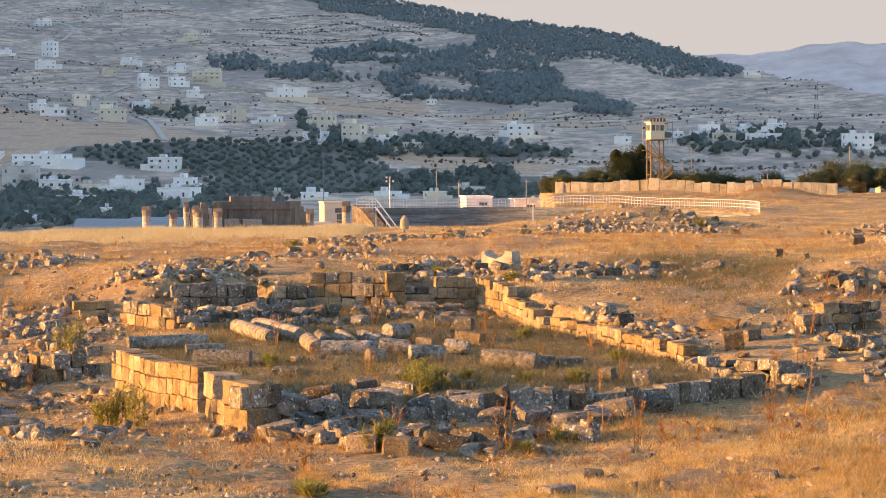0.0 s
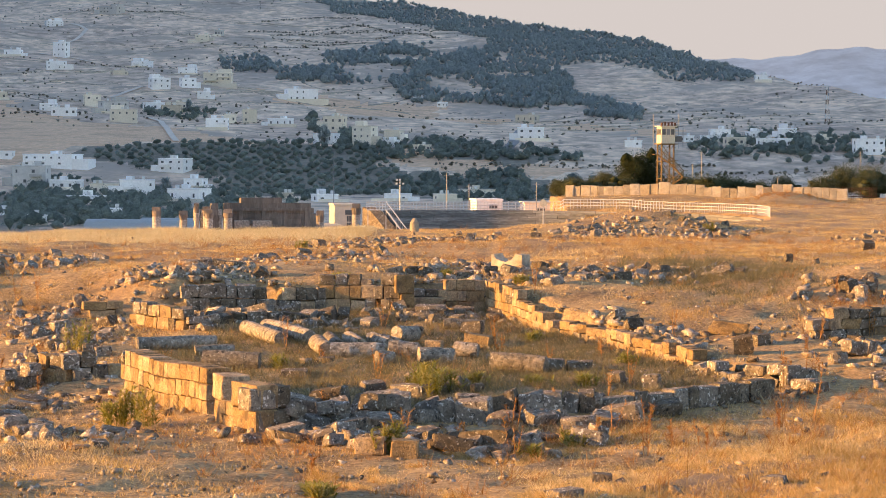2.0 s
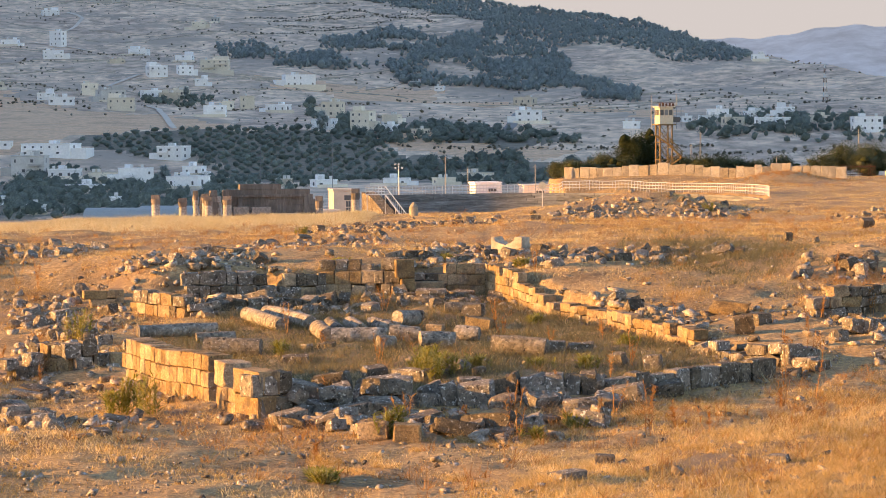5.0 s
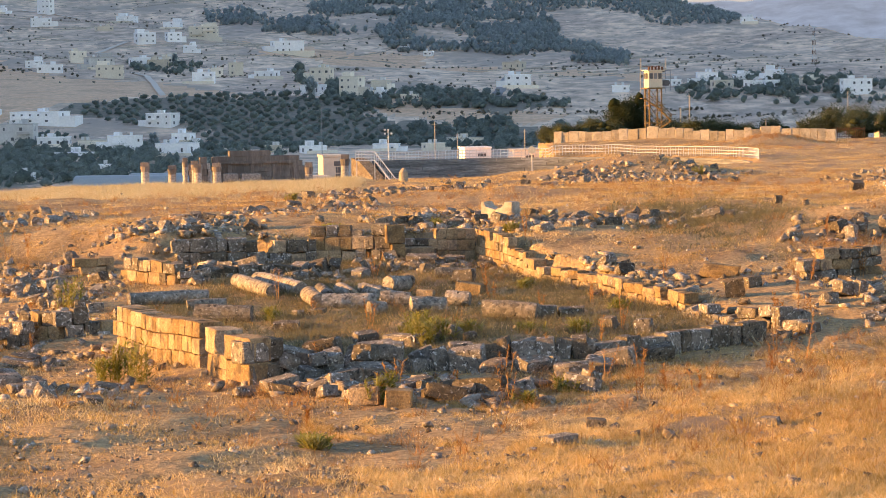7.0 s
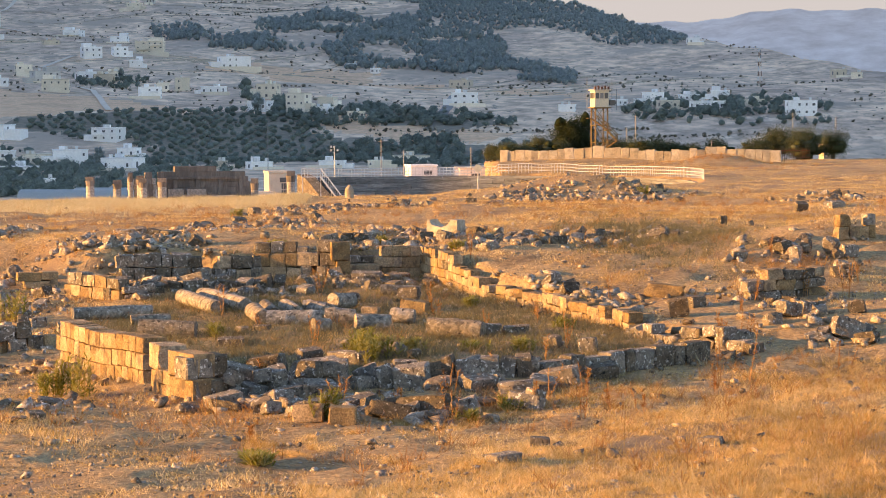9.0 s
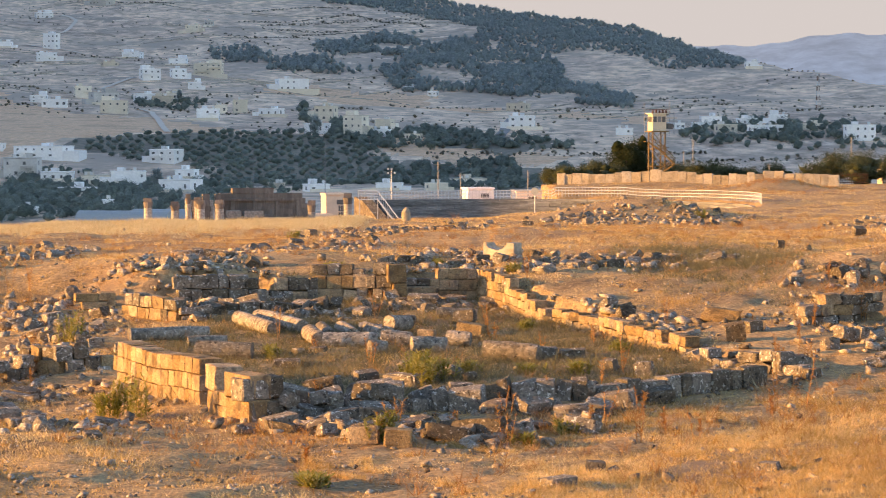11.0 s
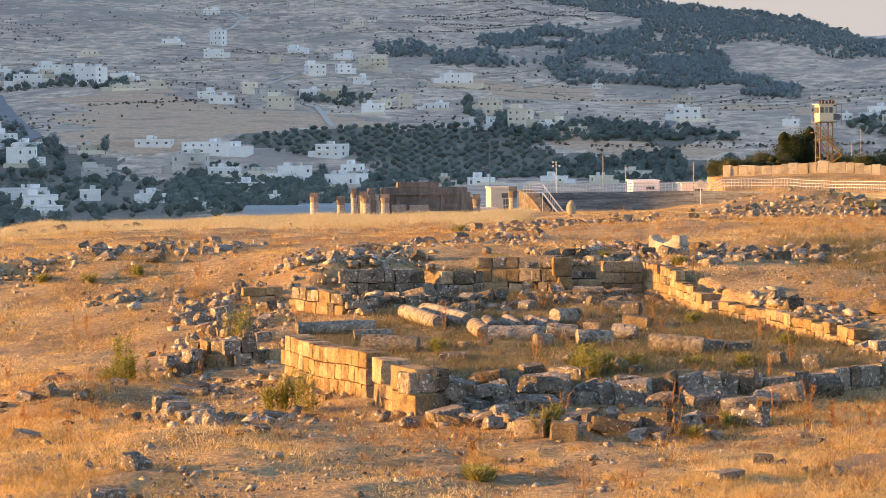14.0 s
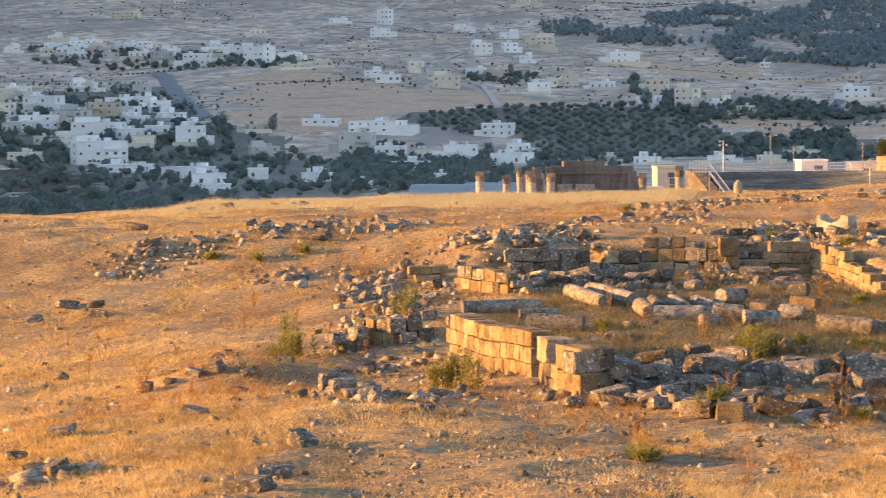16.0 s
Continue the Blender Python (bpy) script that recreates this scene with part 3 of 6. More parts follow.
DRY_STALKS = [
    (-22.11, 97.61, 1.6), (-21.16, 96.54, 1.5), (-15.61, 67.56, 1.3), (-21.19, 77.35, 1.4), (-15.13, 86.79, 0.9), (-17.66, 92.39, 1.0),
    (17.92, 98.97, 1.6), (18.7, 97.5, 1.7), (20.03, 101.27, 1.3), (17.59, 109.42, 1.0), (12.18, 87.35, 1.2), (13.16, 86.98, 1.3),
    (-3.1, 106.2, 1.71), (5.3, 81.5, 1.35), (6, 74.2, 1.27), (10.9, 77.7, 1.84), (11.9, 78.2, 1.95), (-1.4, 77.2, 1.1),
    (2, 74.9, 1.24), (3.9, 93.8, 0.89), (9.3, 99.3, 1.41), (-6.8, 97.8, 1.39), (15, 96.6, 1.14), (3.8, 110.7, 1.57),
    (-21, 114.8, 1.66), (-20, 115.1, 1.55), (-22.6, 101.8, 1.23), (-22.7, 88.2, 1.07), (-21.5, 79.4, 1.16), (-27.8, 91.4, 1.57),
    (-24.9, 83.8, 1.64), (-18.5, 74, 0.9), (-26.3, 90.7, 1.33), (15.4, 80.1, 1.34), (13.8, 92.7, 1.32), (-5, 93.4, 0.8),
    (17.2, 98.7, 1.41), (17.8, 99.7, 1.54), (17.2, 97.8, 1.16), (18.9, 97.6, 1.86), (10.4, 75.5, 1.08), (13.6, 87.7, 1.25),
    (12.4, 87.2, 1.04), (-1.9, 69.5, 0.99), (-1.5, 72.6, 1.1), (0.3, 73, 0.69), (1.8, 69.5, 1.49), (4.7, 72.1, 1.46),
    (4.3, 72.3, 0.86), (5.7, 69.8, 1.24), (-4.2, 78.2, 0.93), (-3.9, 66, 0.63), (-2.7, 88, 1.25), (3.3, 78.1, 0.93),
    (1.8, 100.4, 1.43), (1.9, 97.3, 1.11), (6, 95.6, 1.13), (6.5, 87.5, 1.45), (7.6, 70.5, 1.01), (6.7, 71.7, 0.85),
]
GREEN_WEEDS = [
    (-18.13, 86.98, 1.9), (-17.79, 87.42, 1.2),
    (-10.5, 76.6, 1.27), (-9.8, 75.9, 1.53), (-11, 76.7, 0.91), (-1, 83.6, 1.19), (-0.7, 82.9, 0.98), (-1.2, 84.7, 0.8),
    (-3.3, 61, 0.32), (3.7, 72.7, 0.42), (3, 86.5, 0.41), (4.8, 86.8, 0.54), (0.9, 86.7, 0.45), (-0.9, 86.1, 1.02),
    (-0.3, 84.3, 0.9), (-1.8, 69.7, 0.99), (-18, 84.9, 0.7), (-17.9, 86.2, 1.04), (-15.3, 96.8, 1.39), (-3.4, 61.8, 0.26),
    (2.4, 69.9, 0.4), (3.7, 72, 0.34), (-9.5, 151.7, 0.5), (-0.3, 118.1, 0.39), (21.8, 202.4, 0.77), (-5.3, 115, 0.33),
    (-28.1, 116.7, 0.39), (-25.6, 116, 0.45), (-23.4, 117.1, 0.45), (3.3, 113.8, 0.38), (3.5, 101.8, 0.48), (-6.7, 92.3, 0.53),
    (7, 93.9, 0.45),
]
CYPRESSES = [
    (-232, 988, 10), (-212, 996, 7.7), (-104, 864, 8.2), (-58, 1072, 10.1), (-147, 1327, 6.9), (-304, 963, 6.1),
    (-286, 930, 5.4), (-171, 820, 6.7), (-208, 743, 1.8),
]
ORCHARD = [
    (-164, 1044), (-123, 1078), (-68, 1096), (-26, 1044), (-22, 1005), (-19, 944),
    (-48, 909), (-90, 943), (-101, 975), (-107, 1000), (-133, 998),
]
PINE_WOOD = [
    (-180, 1802), (-177, 1838), (-138, 1780), (-105, 1714), (-88, 1828), (-49, 1894),
    (-11, 1881), (22, 1790), (23, 1622), (55, 1659), (75, 1666), (81, 1613),
    (74, 1539), (89, 1504), (110, 1401), (102, 1306), (82, 1374), (65, 1435),
    (32, 1466), (-9, 1480), (-31, 1500), (-44, 1586), (-62, 1569), (-92, 1573),
    (-128, 1644), (-168, 1740),
]
RIDGE_WOOD = [
    (-134, 2300), (-60, 2300), (-13, 2290), (36, 2160), (94, 2062), (140, 1958),
    (172, 1852), (199, 1728), (207, 1674), (201, 1600), (191, 1562), (169, 1580), (141, 1605),
    (127, 1672), (111, 1695), (100, 1688), (68, 1682), (55, 1655), (23, 1622),
    (22, 1790), (27, 1896), (-12, 2031), (-55, 2121), (-103, 2110),
]
GROVE = [
    (-52, 1075), (-6, 1112), (18, 1086), (38, 1066), (58, 1049), (56, 1034),
    (32, 1036), (-6, 1034), (-30, 1030),
]
GROVE_LOW = [
    (-22, 991), (28, 1005), (31, 955), (-18, 910),
]
TOWN_TREES = [
    (-131, 707), (-108, 580), (-67, 639), (-48, 909), (-90, 943), (-120, 949),
    (-183, 990),
]
TOWN_TREES_WEST = [
    (-368, 1106), (-141, 421), (-129, 474), (-113, 579), (-102, 657), (-136, 873),
    (-233, 1001), (-344, 1275),
]
EAST_TREES = [
    (99, 1060), (140, 1170), (193, 1143), (200, 1078), (188, 1013), (125, 1029),
]
ORANGE_FIELD = [
    (-236, 1043), (-233, 1094), (-193, 1108), (-171, 1070), (-165, 1034), (-195, 1006),
    (-213, 996),
]
TAN_SLOPE = [
    (-297, 1308), (-259, 1353), (-204, 1227), (-175, 1223), (-117, 1159), (-98, 1101),
    (-167, 1057), (-204, 1030), (-233, 1024),
]
PALE_STRIP = [
    (-114, 1534), (-80, 1514), (-33, 1474), (25, 1384), (24, 1355), (-26, 1317),
    (-72, 1367), (-102, 1419),
]
FALLOW = [
    (-24, 1066), (52, 1027), (56, 1007), (-6, 1006), (-23, 1028),
]
SLOPE_GARDEN = [
    (-178, 1358), (-131, 1325), (-127, 1269), (-161, 1270),
]
HOUSE_TREES = [
    (-78, 1271), (-71, 1269), (-65, 1172), (-72, 1175),
]
LOW_HOUSE_TREES = [
    (-57, 1160), (-49, 1160), (-45, 1071), (-53, 1071),
]
EAST_HEDGE = [
    (119, 1067), (189, 1066), (187, 1051), (117, 1054),
]
FIELD_ROWS = [  # from x, y to x, y: lines of shrubs between fields and terraces
    (29, 1022, 111, 1019), (69, 995, 163, 999), (-6, 1024, 29, 1019), (53, 970, 86, 976), (-168, 1986, -81, 2029), (-81, 2029, -11, 1915), (-165, 2063, -83, 2092),
    (-145, 1921, -50, 1937), (-172, 1874, -108, 1844), (-326, 2093, -234, 2074), (-150, 1960, -60, 1990), (-120, 1890, -70, 1905),
]
TOWN_GARDENS = [
    (-345, 1120), (-230, 1000), (-215, 930), (-260, 880), (-330, 930),
]
WEST_GARDENS = [
    (-500, 1560), (-380, 1500), (-290, 1420), (-270, 1330), (-330, 1360), (-470, 1480),
]
THEATRE_GROVE = [
    (-5, 960), (21, 957), (35, 978), (66, 989), (61, 941), (19, 870), (-5, 878),
]
PALE_BAND = [
    (65, 1271), (88, 1186), (107, 1143), (112, 1194), (95, 1276), (67, 1313),
]
PLOUGHED = [
    (-297, 890), (-220, 762), (-160, 585), (-155, 526), (-203, 607),
]
BROW_TREES = [
    (-177, 530), (-159, 585), (-115, 504), (-105, 460), (-119, 440), (-143, 428),
]
ROAD = [
    (35, 1217), (27, 1090), (24, 1065),
]
TOWN_ROAD = [
    (-362, 1378), (-335, 1294), (-308, 1206), (-277, 1107), (-254, 1039), (-256, 1008), (-265, 988),
]


# ---- tools for meshes ----
def tri_mesh(name, verts, tris):
    me = bpy.data.meshes.new(name)
    verts, tris = np.asarray(verts, np.float32).reshape(-1, 3), np.asarray(tris, np.int32).reshape(-1, 3)
    me.vertices.add(len(verts))
    me.vertices.foreach_set("co", verts.ravel())
    me.loops.add(tris.size)
    me.loops.foreach_set("vertex_index", tris.ravel())
    me.polygons.add(len(tris))
    me.polygons.foreach_set("loop_start", np.arange(0, tris.size, 3, dtype=np.int32))
    me.update(calc_edges=True)
    return me


def to_mesh(name, bm):
    me = bpy.data.meshes.new(name)
    bm.to_mesh(me)
    bm.free()
    return me


def part(name, data, material, parent, label="", at=None):
    me = data if isinstance(data, bpy.types.Mesh) else to_mesh(name, data)
    if not me.materials:
        me.materials.append(material)
    ob = new(name, me)
    ob.parent = parent
    if parent is not None and parent.type == "MESH":
        ob.matrix_parent_inverse = parent.matrix_basis.inverted()
    if at is not None:
        ob.matrix_basis = at
    return tagged(ob, label)


def thing(name, m, label, category, group="", kind=""):
    ob = new(name)
    ob.empty_display_size = 0.3
    ob.matrix_basis = m
    return tagged(ob, label, category, group, kind)


def solid(name, data, material, m, label, category, group="", kind=""):
    return tagged(part(name, data, material, None, at=m), label, category, group, kind)


def box(bm, x, y, z, w, d, h, turn=0.0):
    """A box whose underside is centred on x, y, z."""
    m = Matrix.Translation((x, y, z + h / 2)) @ Matrix.Rotation(turn, 4, "Z") @ Matrix.Diagonal((w, d, h, 1))
    bmesh.ops.create_cube(bm, size=1, matrix=m)
    return bm


def bar(bm, a, b, r, sides=5):
    """A round bar from a to b."""
    a, b = Vector(a), Vector(b)
    m = Matrix.Translation((a + b) / 2) @ (b - a).to_track_quat("Z", "Y").to_matrix().to_4x4()
    bmesh.ops.create_cone(bm, cap_ends=True, segments=sides, radius1=r, radius2=r, depth=(b - a).length, matrix=m)
    return bm


def fresh():
    return bmesh.new()


def ground(x, y):
    return float(land(x, y))


def boxed(x, y, z, w, d, h, turn=0.0):
    return Matrix.Translation((x, y, z + h / 2)) @ Matrix.Rotation(turn, 4, "Z") @ Matrix.Diagonal((w, d, h, 1))


UNITS = {}


def slab(name, material, parent, x, y, z, w, d, h, turn=0.0, label=""):
    """A part in the shape of a box, on a mesh that all parts of its material share."""
    if material.name not in UNITS:
        bm = fresh()
        bmesh.ops.create_cube(bm, size=1)
        bmesh.ops.bevel(bm, geom=bm.edges[:], offset=0.015, segments=1, affect="EDGES")
        UNITS[material.name] = to_mesh("slab", bm)
        UNITS[material.name].materials.append(material)
    return part(name, UNITS[material.name], material, parent, label, boxed(x, y, z, w, d, h, turn))


def worn_block(seed, chamfer=0.05, rough=0.042):
    """A squared block with blunted, chipped edges and slightly uneven faces."""
    rng = random.Random(seed)
    bm = fresh()
    bmesh.ops.create_cube(bm, size=1)
    bmesh.ops.subdivide_edges(bm, edges=bm.edges[:], cuts=3, use_grid_fill=True)
    shift = Vector((seed * 7.3, 0, 0))
    for v in bm.verts:
        c = v.co.copy()
        faces = [k for k in range(3) if abs(c[k]) > 0.45]
        for k in range(3):
            if k not in faces:
                v.co[k] *= 1.55 + 0.2 * rng.random()
        if len(faces) > 1:
            for k in faces:
                v.co[k] *= 1 - chamfer * rng.uniform(0.2, 1.1) - (chamfer * 1.6 if rng.random() < 0.12 else 0)
        v.co += Vector(noise.noise_vector(c * 2.2 + shift)) * rough + Vector(noise.noise_vector(c * 6 + shift)) * rough * 0.35
    return to_mesh("block", bm)


def chunk(seed):
    """A broken block: a box gone ragged, with worn corners."""
    bm = fresh()
    bmesh.ops.create_cube(bm, size=1)
    bmesh.ops.subdivide_edges(bm, edges=bm.edges[:], cuts=3, use_grid_fill=True)
    shift = Vector((seed * 3.1, seed * 1.7, 4.0))
    for v in bm.verts:
        far = sum(abs(c) > 0.4 for c in v.co)
        v.co *= (1.0, 1.0, 0.975, 0.92)[far]
        v.co += Vector(noise.noise_vector(v.co * 1.6 + shift)) * 0.13 + Vector(noise.noise_vector(v.co * 5 + shift)) * 0.05
    return to_mesh("block", bm)


def rock(seed, fine=2):
    bm = fresh()
    bmesh.ops.create_icosphere(bm, subdivisions=fine, radius=0.5)
    shift = Vector((seed * 3.7, seed * 1.9, 0))
    for v in bm.verts:
        k = 1 + 0.55 * noise.noise(v.co * 1.9 + shift) + 0.25 * noise.noise(v.co * 5 + shift)
        v.co *= k
        for axis in range(3):
            v.co[axis] = max(-0.42, min(0.42, v.co[axis]))
    return to_mesh("stone", bm)


def shard(seed):
    """A small angular stone."""
    rng = random.Random(seed + 90)
    bm = fresh()
    bmesh.ops.create_cube(bm, size=0.86)
    for v in bm.verts:
        v.co += Vector((rng.uniform(-0.2, 0.2), rng.uniform(-0.2, 0.2), rng.uniform(-0.2, 0.2)))
    return to_mesh("stone", bm)


BLOCKS = [worn_block(i, 0.035, 0.04) for i in range(10)]
WARM_CHUNKS = [chunk(i + 40) for i in range(8)]
GREY_BLOCKS = [worn_block(i + 20, 0.07, 0.06) for i in range(10)]
CHUNKS = [chunk(i) for i in range(10)]
ROCKS = [rock(i, 2) for i in range(10)]
PEBBLES = [shard(i) for i in range(12)]
for me in BLOCKS + WARM_CHUNKS:
    me.materials.append(M_BLOCK)
for me in CHUNKS + GREY_BLOCKS:
    me.materials.append(M_LICHEN)
for me in ROCKS:
    me.materials.append(M_ROCK)


def arrays(me):
    v = np.empty(len(me.vertices) * 3, np.float32)
    me.vertices.foreach_get("co", v)
    me.calc_loop_triangles()
    t = np.empty(len(me.loop_triangles) * 3, np.int32)
    me.loop_triangles.foreach_get("vertices", t)
    return v.reshape(-1, 3), t.reshape(-1, 3)


def scattered(templates, places, sizes, rng, squash=(1, 1, 1), tilt=0.5):
    """Many turned and scaled copies of small meshes as one set of triangles."""
    verts, tris, base = [], [], 0
    for p, s in zip(places, sizes):
        v, t = templates[rng.integers(len(templates))]
        q = Euler((rng.normal(0, tilt), rng.normal(0, tilt), rng.uniform(0, 6.28))).to_matrix()
        k = np.array(squash) * s * rng.uniform(0.75, 1.25, 3)
        verts.append((v * k) @ np.array(q).T + p)
        tris.append(t + base)
        base += len(v)
    return np.concatenate(verts), np.concatenate(tris)


def inside(poly, x, y):
    hit = np.zeros(len(x), bool)
    for (x1, y1), (x2, y2) in zip(poly, poly[1:] + poly[:1]):
        cross = ((y1 > y) != (y2 > y)) & (x < (x2 - x1) * (y - y1) / (y2 - y1 + 1e-9) + x1)
        hit ^= cross
    return hit


def patch(x, y):
    return np.sin(x * 0.23 + 1.7 * np.sin(y * 0.06)) * np.sin(y * 0.11 + 0.8) + 0.6 * np.sin(x * 0.71 + y * 0.19) * np.sin(y * 0.33 - x * 0.12)


# ---- the ground: one sheet to the horizon ----
def build_ground():
    fine = np.radians(np.arange(-22, 22.01, 0.19))
    coarse = np.radians(np.arange(26, 335, 6.0))
    az = np.concatenate([fine, coarse])
    radii = np.concatenate([np.array([0.0, 8, 16, 24, 32, 40]), np.arange(46, 262, 0.65), 262 * 1.0105 ** np.arange(1, 280)])
    a, r = np.meshgrid(az, radii)
    x, y = np.sin(a) * r, np.cos(a) * r
    z = land(x, y)
    near = (y < rim(x)) & (y > 40)
    z = z + near * ease(44, 52, y) * (0.055 * np.sin(x * 1.05 + 0.8 * np.sin(y * 0.5)) * np.sin(y * 0.62 + 0.5 * np.sin(x * 0.7)) + 0.035 * np.sin(x * 1.9 - y * 0.9 + 1) * np.sin(y * 1.3 + x * 0.4))
    z = z + near * (0.03 * np.sin(x * 2.9 + y * 1.1) * np.sin(y * 2.3) + 0.02 * np.sin(x * 5.1 - y * 3.3) + np.random.default_rng(2).normal(0, 0.012, x.shape))
    verts = np.stack([x, y, z], -1).reshape(-1, 3)
    n = len(az)
    i, j = np.meshgrid(np.arange(len(radii) - 1), np.arange(n), indexing="ij")
    q = (i * n + j).ravel()
    k = (i * n + (j + 1) % n).ravel()
    tris = np.concatenate([np.stack([q, k, k + n], 1), np.stack([q, k + n, q + n], 1)])
    me = tri_mesh("ground", verts, tris)
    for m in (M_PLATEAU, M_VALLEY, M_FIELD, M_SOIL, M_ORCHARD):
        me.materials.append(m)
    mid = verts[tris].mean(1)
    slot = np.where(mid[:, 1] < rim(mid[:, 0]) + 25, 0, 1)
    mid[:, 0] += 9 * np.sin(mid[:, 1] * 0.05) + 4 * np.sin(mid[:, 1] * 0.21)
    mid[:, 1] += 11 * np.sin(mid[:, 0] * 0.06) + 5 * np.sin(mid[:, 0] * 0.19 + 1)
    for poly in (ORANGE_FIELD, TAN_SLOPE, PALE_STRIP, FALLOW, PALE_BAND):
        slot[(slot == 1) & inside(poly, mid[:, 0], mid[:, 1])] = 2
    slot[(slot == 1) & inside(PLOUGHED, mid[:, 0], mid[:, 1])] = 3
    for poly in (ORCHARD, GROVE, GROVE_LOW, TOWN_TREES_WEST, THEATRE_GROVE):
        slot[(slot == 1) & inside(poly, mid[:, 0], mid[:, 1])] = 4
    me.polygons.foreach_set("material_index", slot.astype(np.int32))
    me.polygons.foreach_set("use_smooth", np.ones(len(tris), bool))
    tagged(new("ground", me), "dry golden plateau, valley and scrub hillside", "ground", kind="structure")


build_ground()


def far_ridge():
    xs = np.linspace(300, 2600, 140)
    d = 4300.0
    top = np.interp(xs, (300, 430, 600, 730, 800, 1000, 1400, 2600), (150, 158, 170, 186, 182, 176, 150, 120)) + 3 * np.sin(xs * 0.031) + 1.6 * np.sin(xs * 0.09)
    verts, tris = [], []
    for i, (x, h) in enumerate(zip(xs, top)):
        y = math.sqrt(max(d * d - x * x, 1))
        verts += [(x * 0.86, y * 0.86, -30), (x * 0.93, y * 0.93, h * 0.55), (x, y, h), (x * 1.08, y * 1.08, h * 0.6)]
    for i in range(len(xs) - 1):
        for k in range(3):
            a = i * 4 + k
            tris += [(a, a + 4, a + 5), (a, a + 5, a + 1)]
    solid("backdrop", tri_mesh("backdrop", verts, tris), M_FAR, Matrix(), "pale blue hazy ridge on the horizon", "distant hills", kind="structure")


far_ridge()


def evening_haze():
    """Glowing pale band, painted haze closing the horizon far behind the last hills."""
    m = bpy.data.materials.new("evening_haze")
    m.use_nodes = True
    bsdf = m.node_tree.nodes["Principled BSDF"]
    bsdf.inputs["Base Color"].default_value = (0, 0, 0, 1)
    bsdf.inputs["Specular IOR Level"].default_value = 0.0
    bsdf.inputs["Emission Color"].default_value, bsdf.inputs["Emission Strength"].default_value = (0.222, 0.229, 0.217, 1), 1.0
    n, d = 60, 4800.0
    az = np.radians(np.linspace(-40, 40, n))
    v = np.concatenate([np.stack([np.sin(az) * d, np.cos(az) * d, np.full(n, z)], 1) for z in (-60.0, 900.0)])
    t = np.concatenate([[(k, k + 1, k + n + 1), (k, k + n + 1, k + n)] for k in range(n - 1)])
    solid("backdrop", tri_mesh("haze", v, t), m, Matrix(), "pale pinkish evening haze above the horizon", "sky", kind="structure")


evening_haze()


# ---- the ruin: walls of worn ashlar, fallen drums, loose blocks ----
WALL_FOOT = []  # where small stones and straw gather


def ruined_wall(rows, seed, course=0.5, thick=0.55, ragged=0.25, label="low ruined wall of weathered limestone blocks", length=(0.45, 0.95), offset=0.0, loose=0.0, grey=False, broken=0.0):
    rng = random.Random(seed)
    x0, y0, _ = rows[0]
    root = thing("ruined_wall", pose(x0, y0, ground(x0, y0)), label, "ruined wall", "walls of the ruin")
    for (xa, ya, ha), (xb, yb, hb) in zip(rows, rows[1:]):
        run = math.hypot(xb - xa, yb - ya)
        turn = math.atan2(yb - ya, xb - xa)
        for k in range(int(run * 5)):
            f, away = rng.random(), rng.gauss(0, 0.7)
            WALL_FOOT.append((xa + (xb - xa) * f - math.sin(turn) * away, ya + (yb - ya) * f + math.cos(turn) * away))
        tallest = max(ha, hb)
        floors = max(1, round(tallest / course))
        step = tallest / floors
        for level in range(floors):
            s = 0.0 if level % 2 == 0 else -rng.uniform(0.1, 0.4)
            while s < run - 0.12:
                w = rng.uniform(*length)
                if run - (s + w) < 0.3:
                    w = run - s
                mid = min(max(s + w / 2, 0), run) / run
                want = ha + (hb - ha) * mid
                top = (level + 1) * step
                keep = top <= want + step * 0.35 - (rng.random() < ragged) * step * 0.7 or level == 0
                if keep:
                    cx, cy = xa + (xb - xa) * (s + w / 2) / run - math.sin(turn) * offset, ya + (yb - ya) * (s + w / 2) / run + math.cos(turn) * offset
                    h = step * (rng.uniform(0.86, 1.1) if ragged > 0.05 and top > want - step else 0.96)
                    z = min(ground(cx, cy), ground(cx + math.sin(turn) * offset, cy - math.cos(turn) * offset)) - 0.06 + level * step - root.location.z
                    m = Matrix.Translation((cx - x0, cy - y0, z + h / 2)) @ Matrix.Rotation(turn + rng.gauss(0, 0.012), 4, "Z") @ Matrix.Rotation(rng.gauss(0, 0.012), 4, "X")
                    m = m @ Matrix.Translation((0, rng.uniform(-0.007, 0.007), 0)) @ Matrix.Diagonal((w * (0.965 if grey or loose else 0.99), thick * rng.uniform(0.99, 1.01), h, 1))
                    if loose:
                        m = m @ pose(0, 0, 0, rng.gauss(0, 12 * loose), rng.gauss(0, 9 * loose), rng.gauss(0, 20 * loose))
                    part("block", rng.choice(WARM_CHUNKS if rng.random() < broken else CHUNKS if loose and rng.random() < 0.6 else GREY_BLOCKS if loose or grey or (ragged > 0.05 and top > want - step and rng.random() < 0.3) else BLOCKS), M_BLOCK, root, at=m)
                s += w
    return root


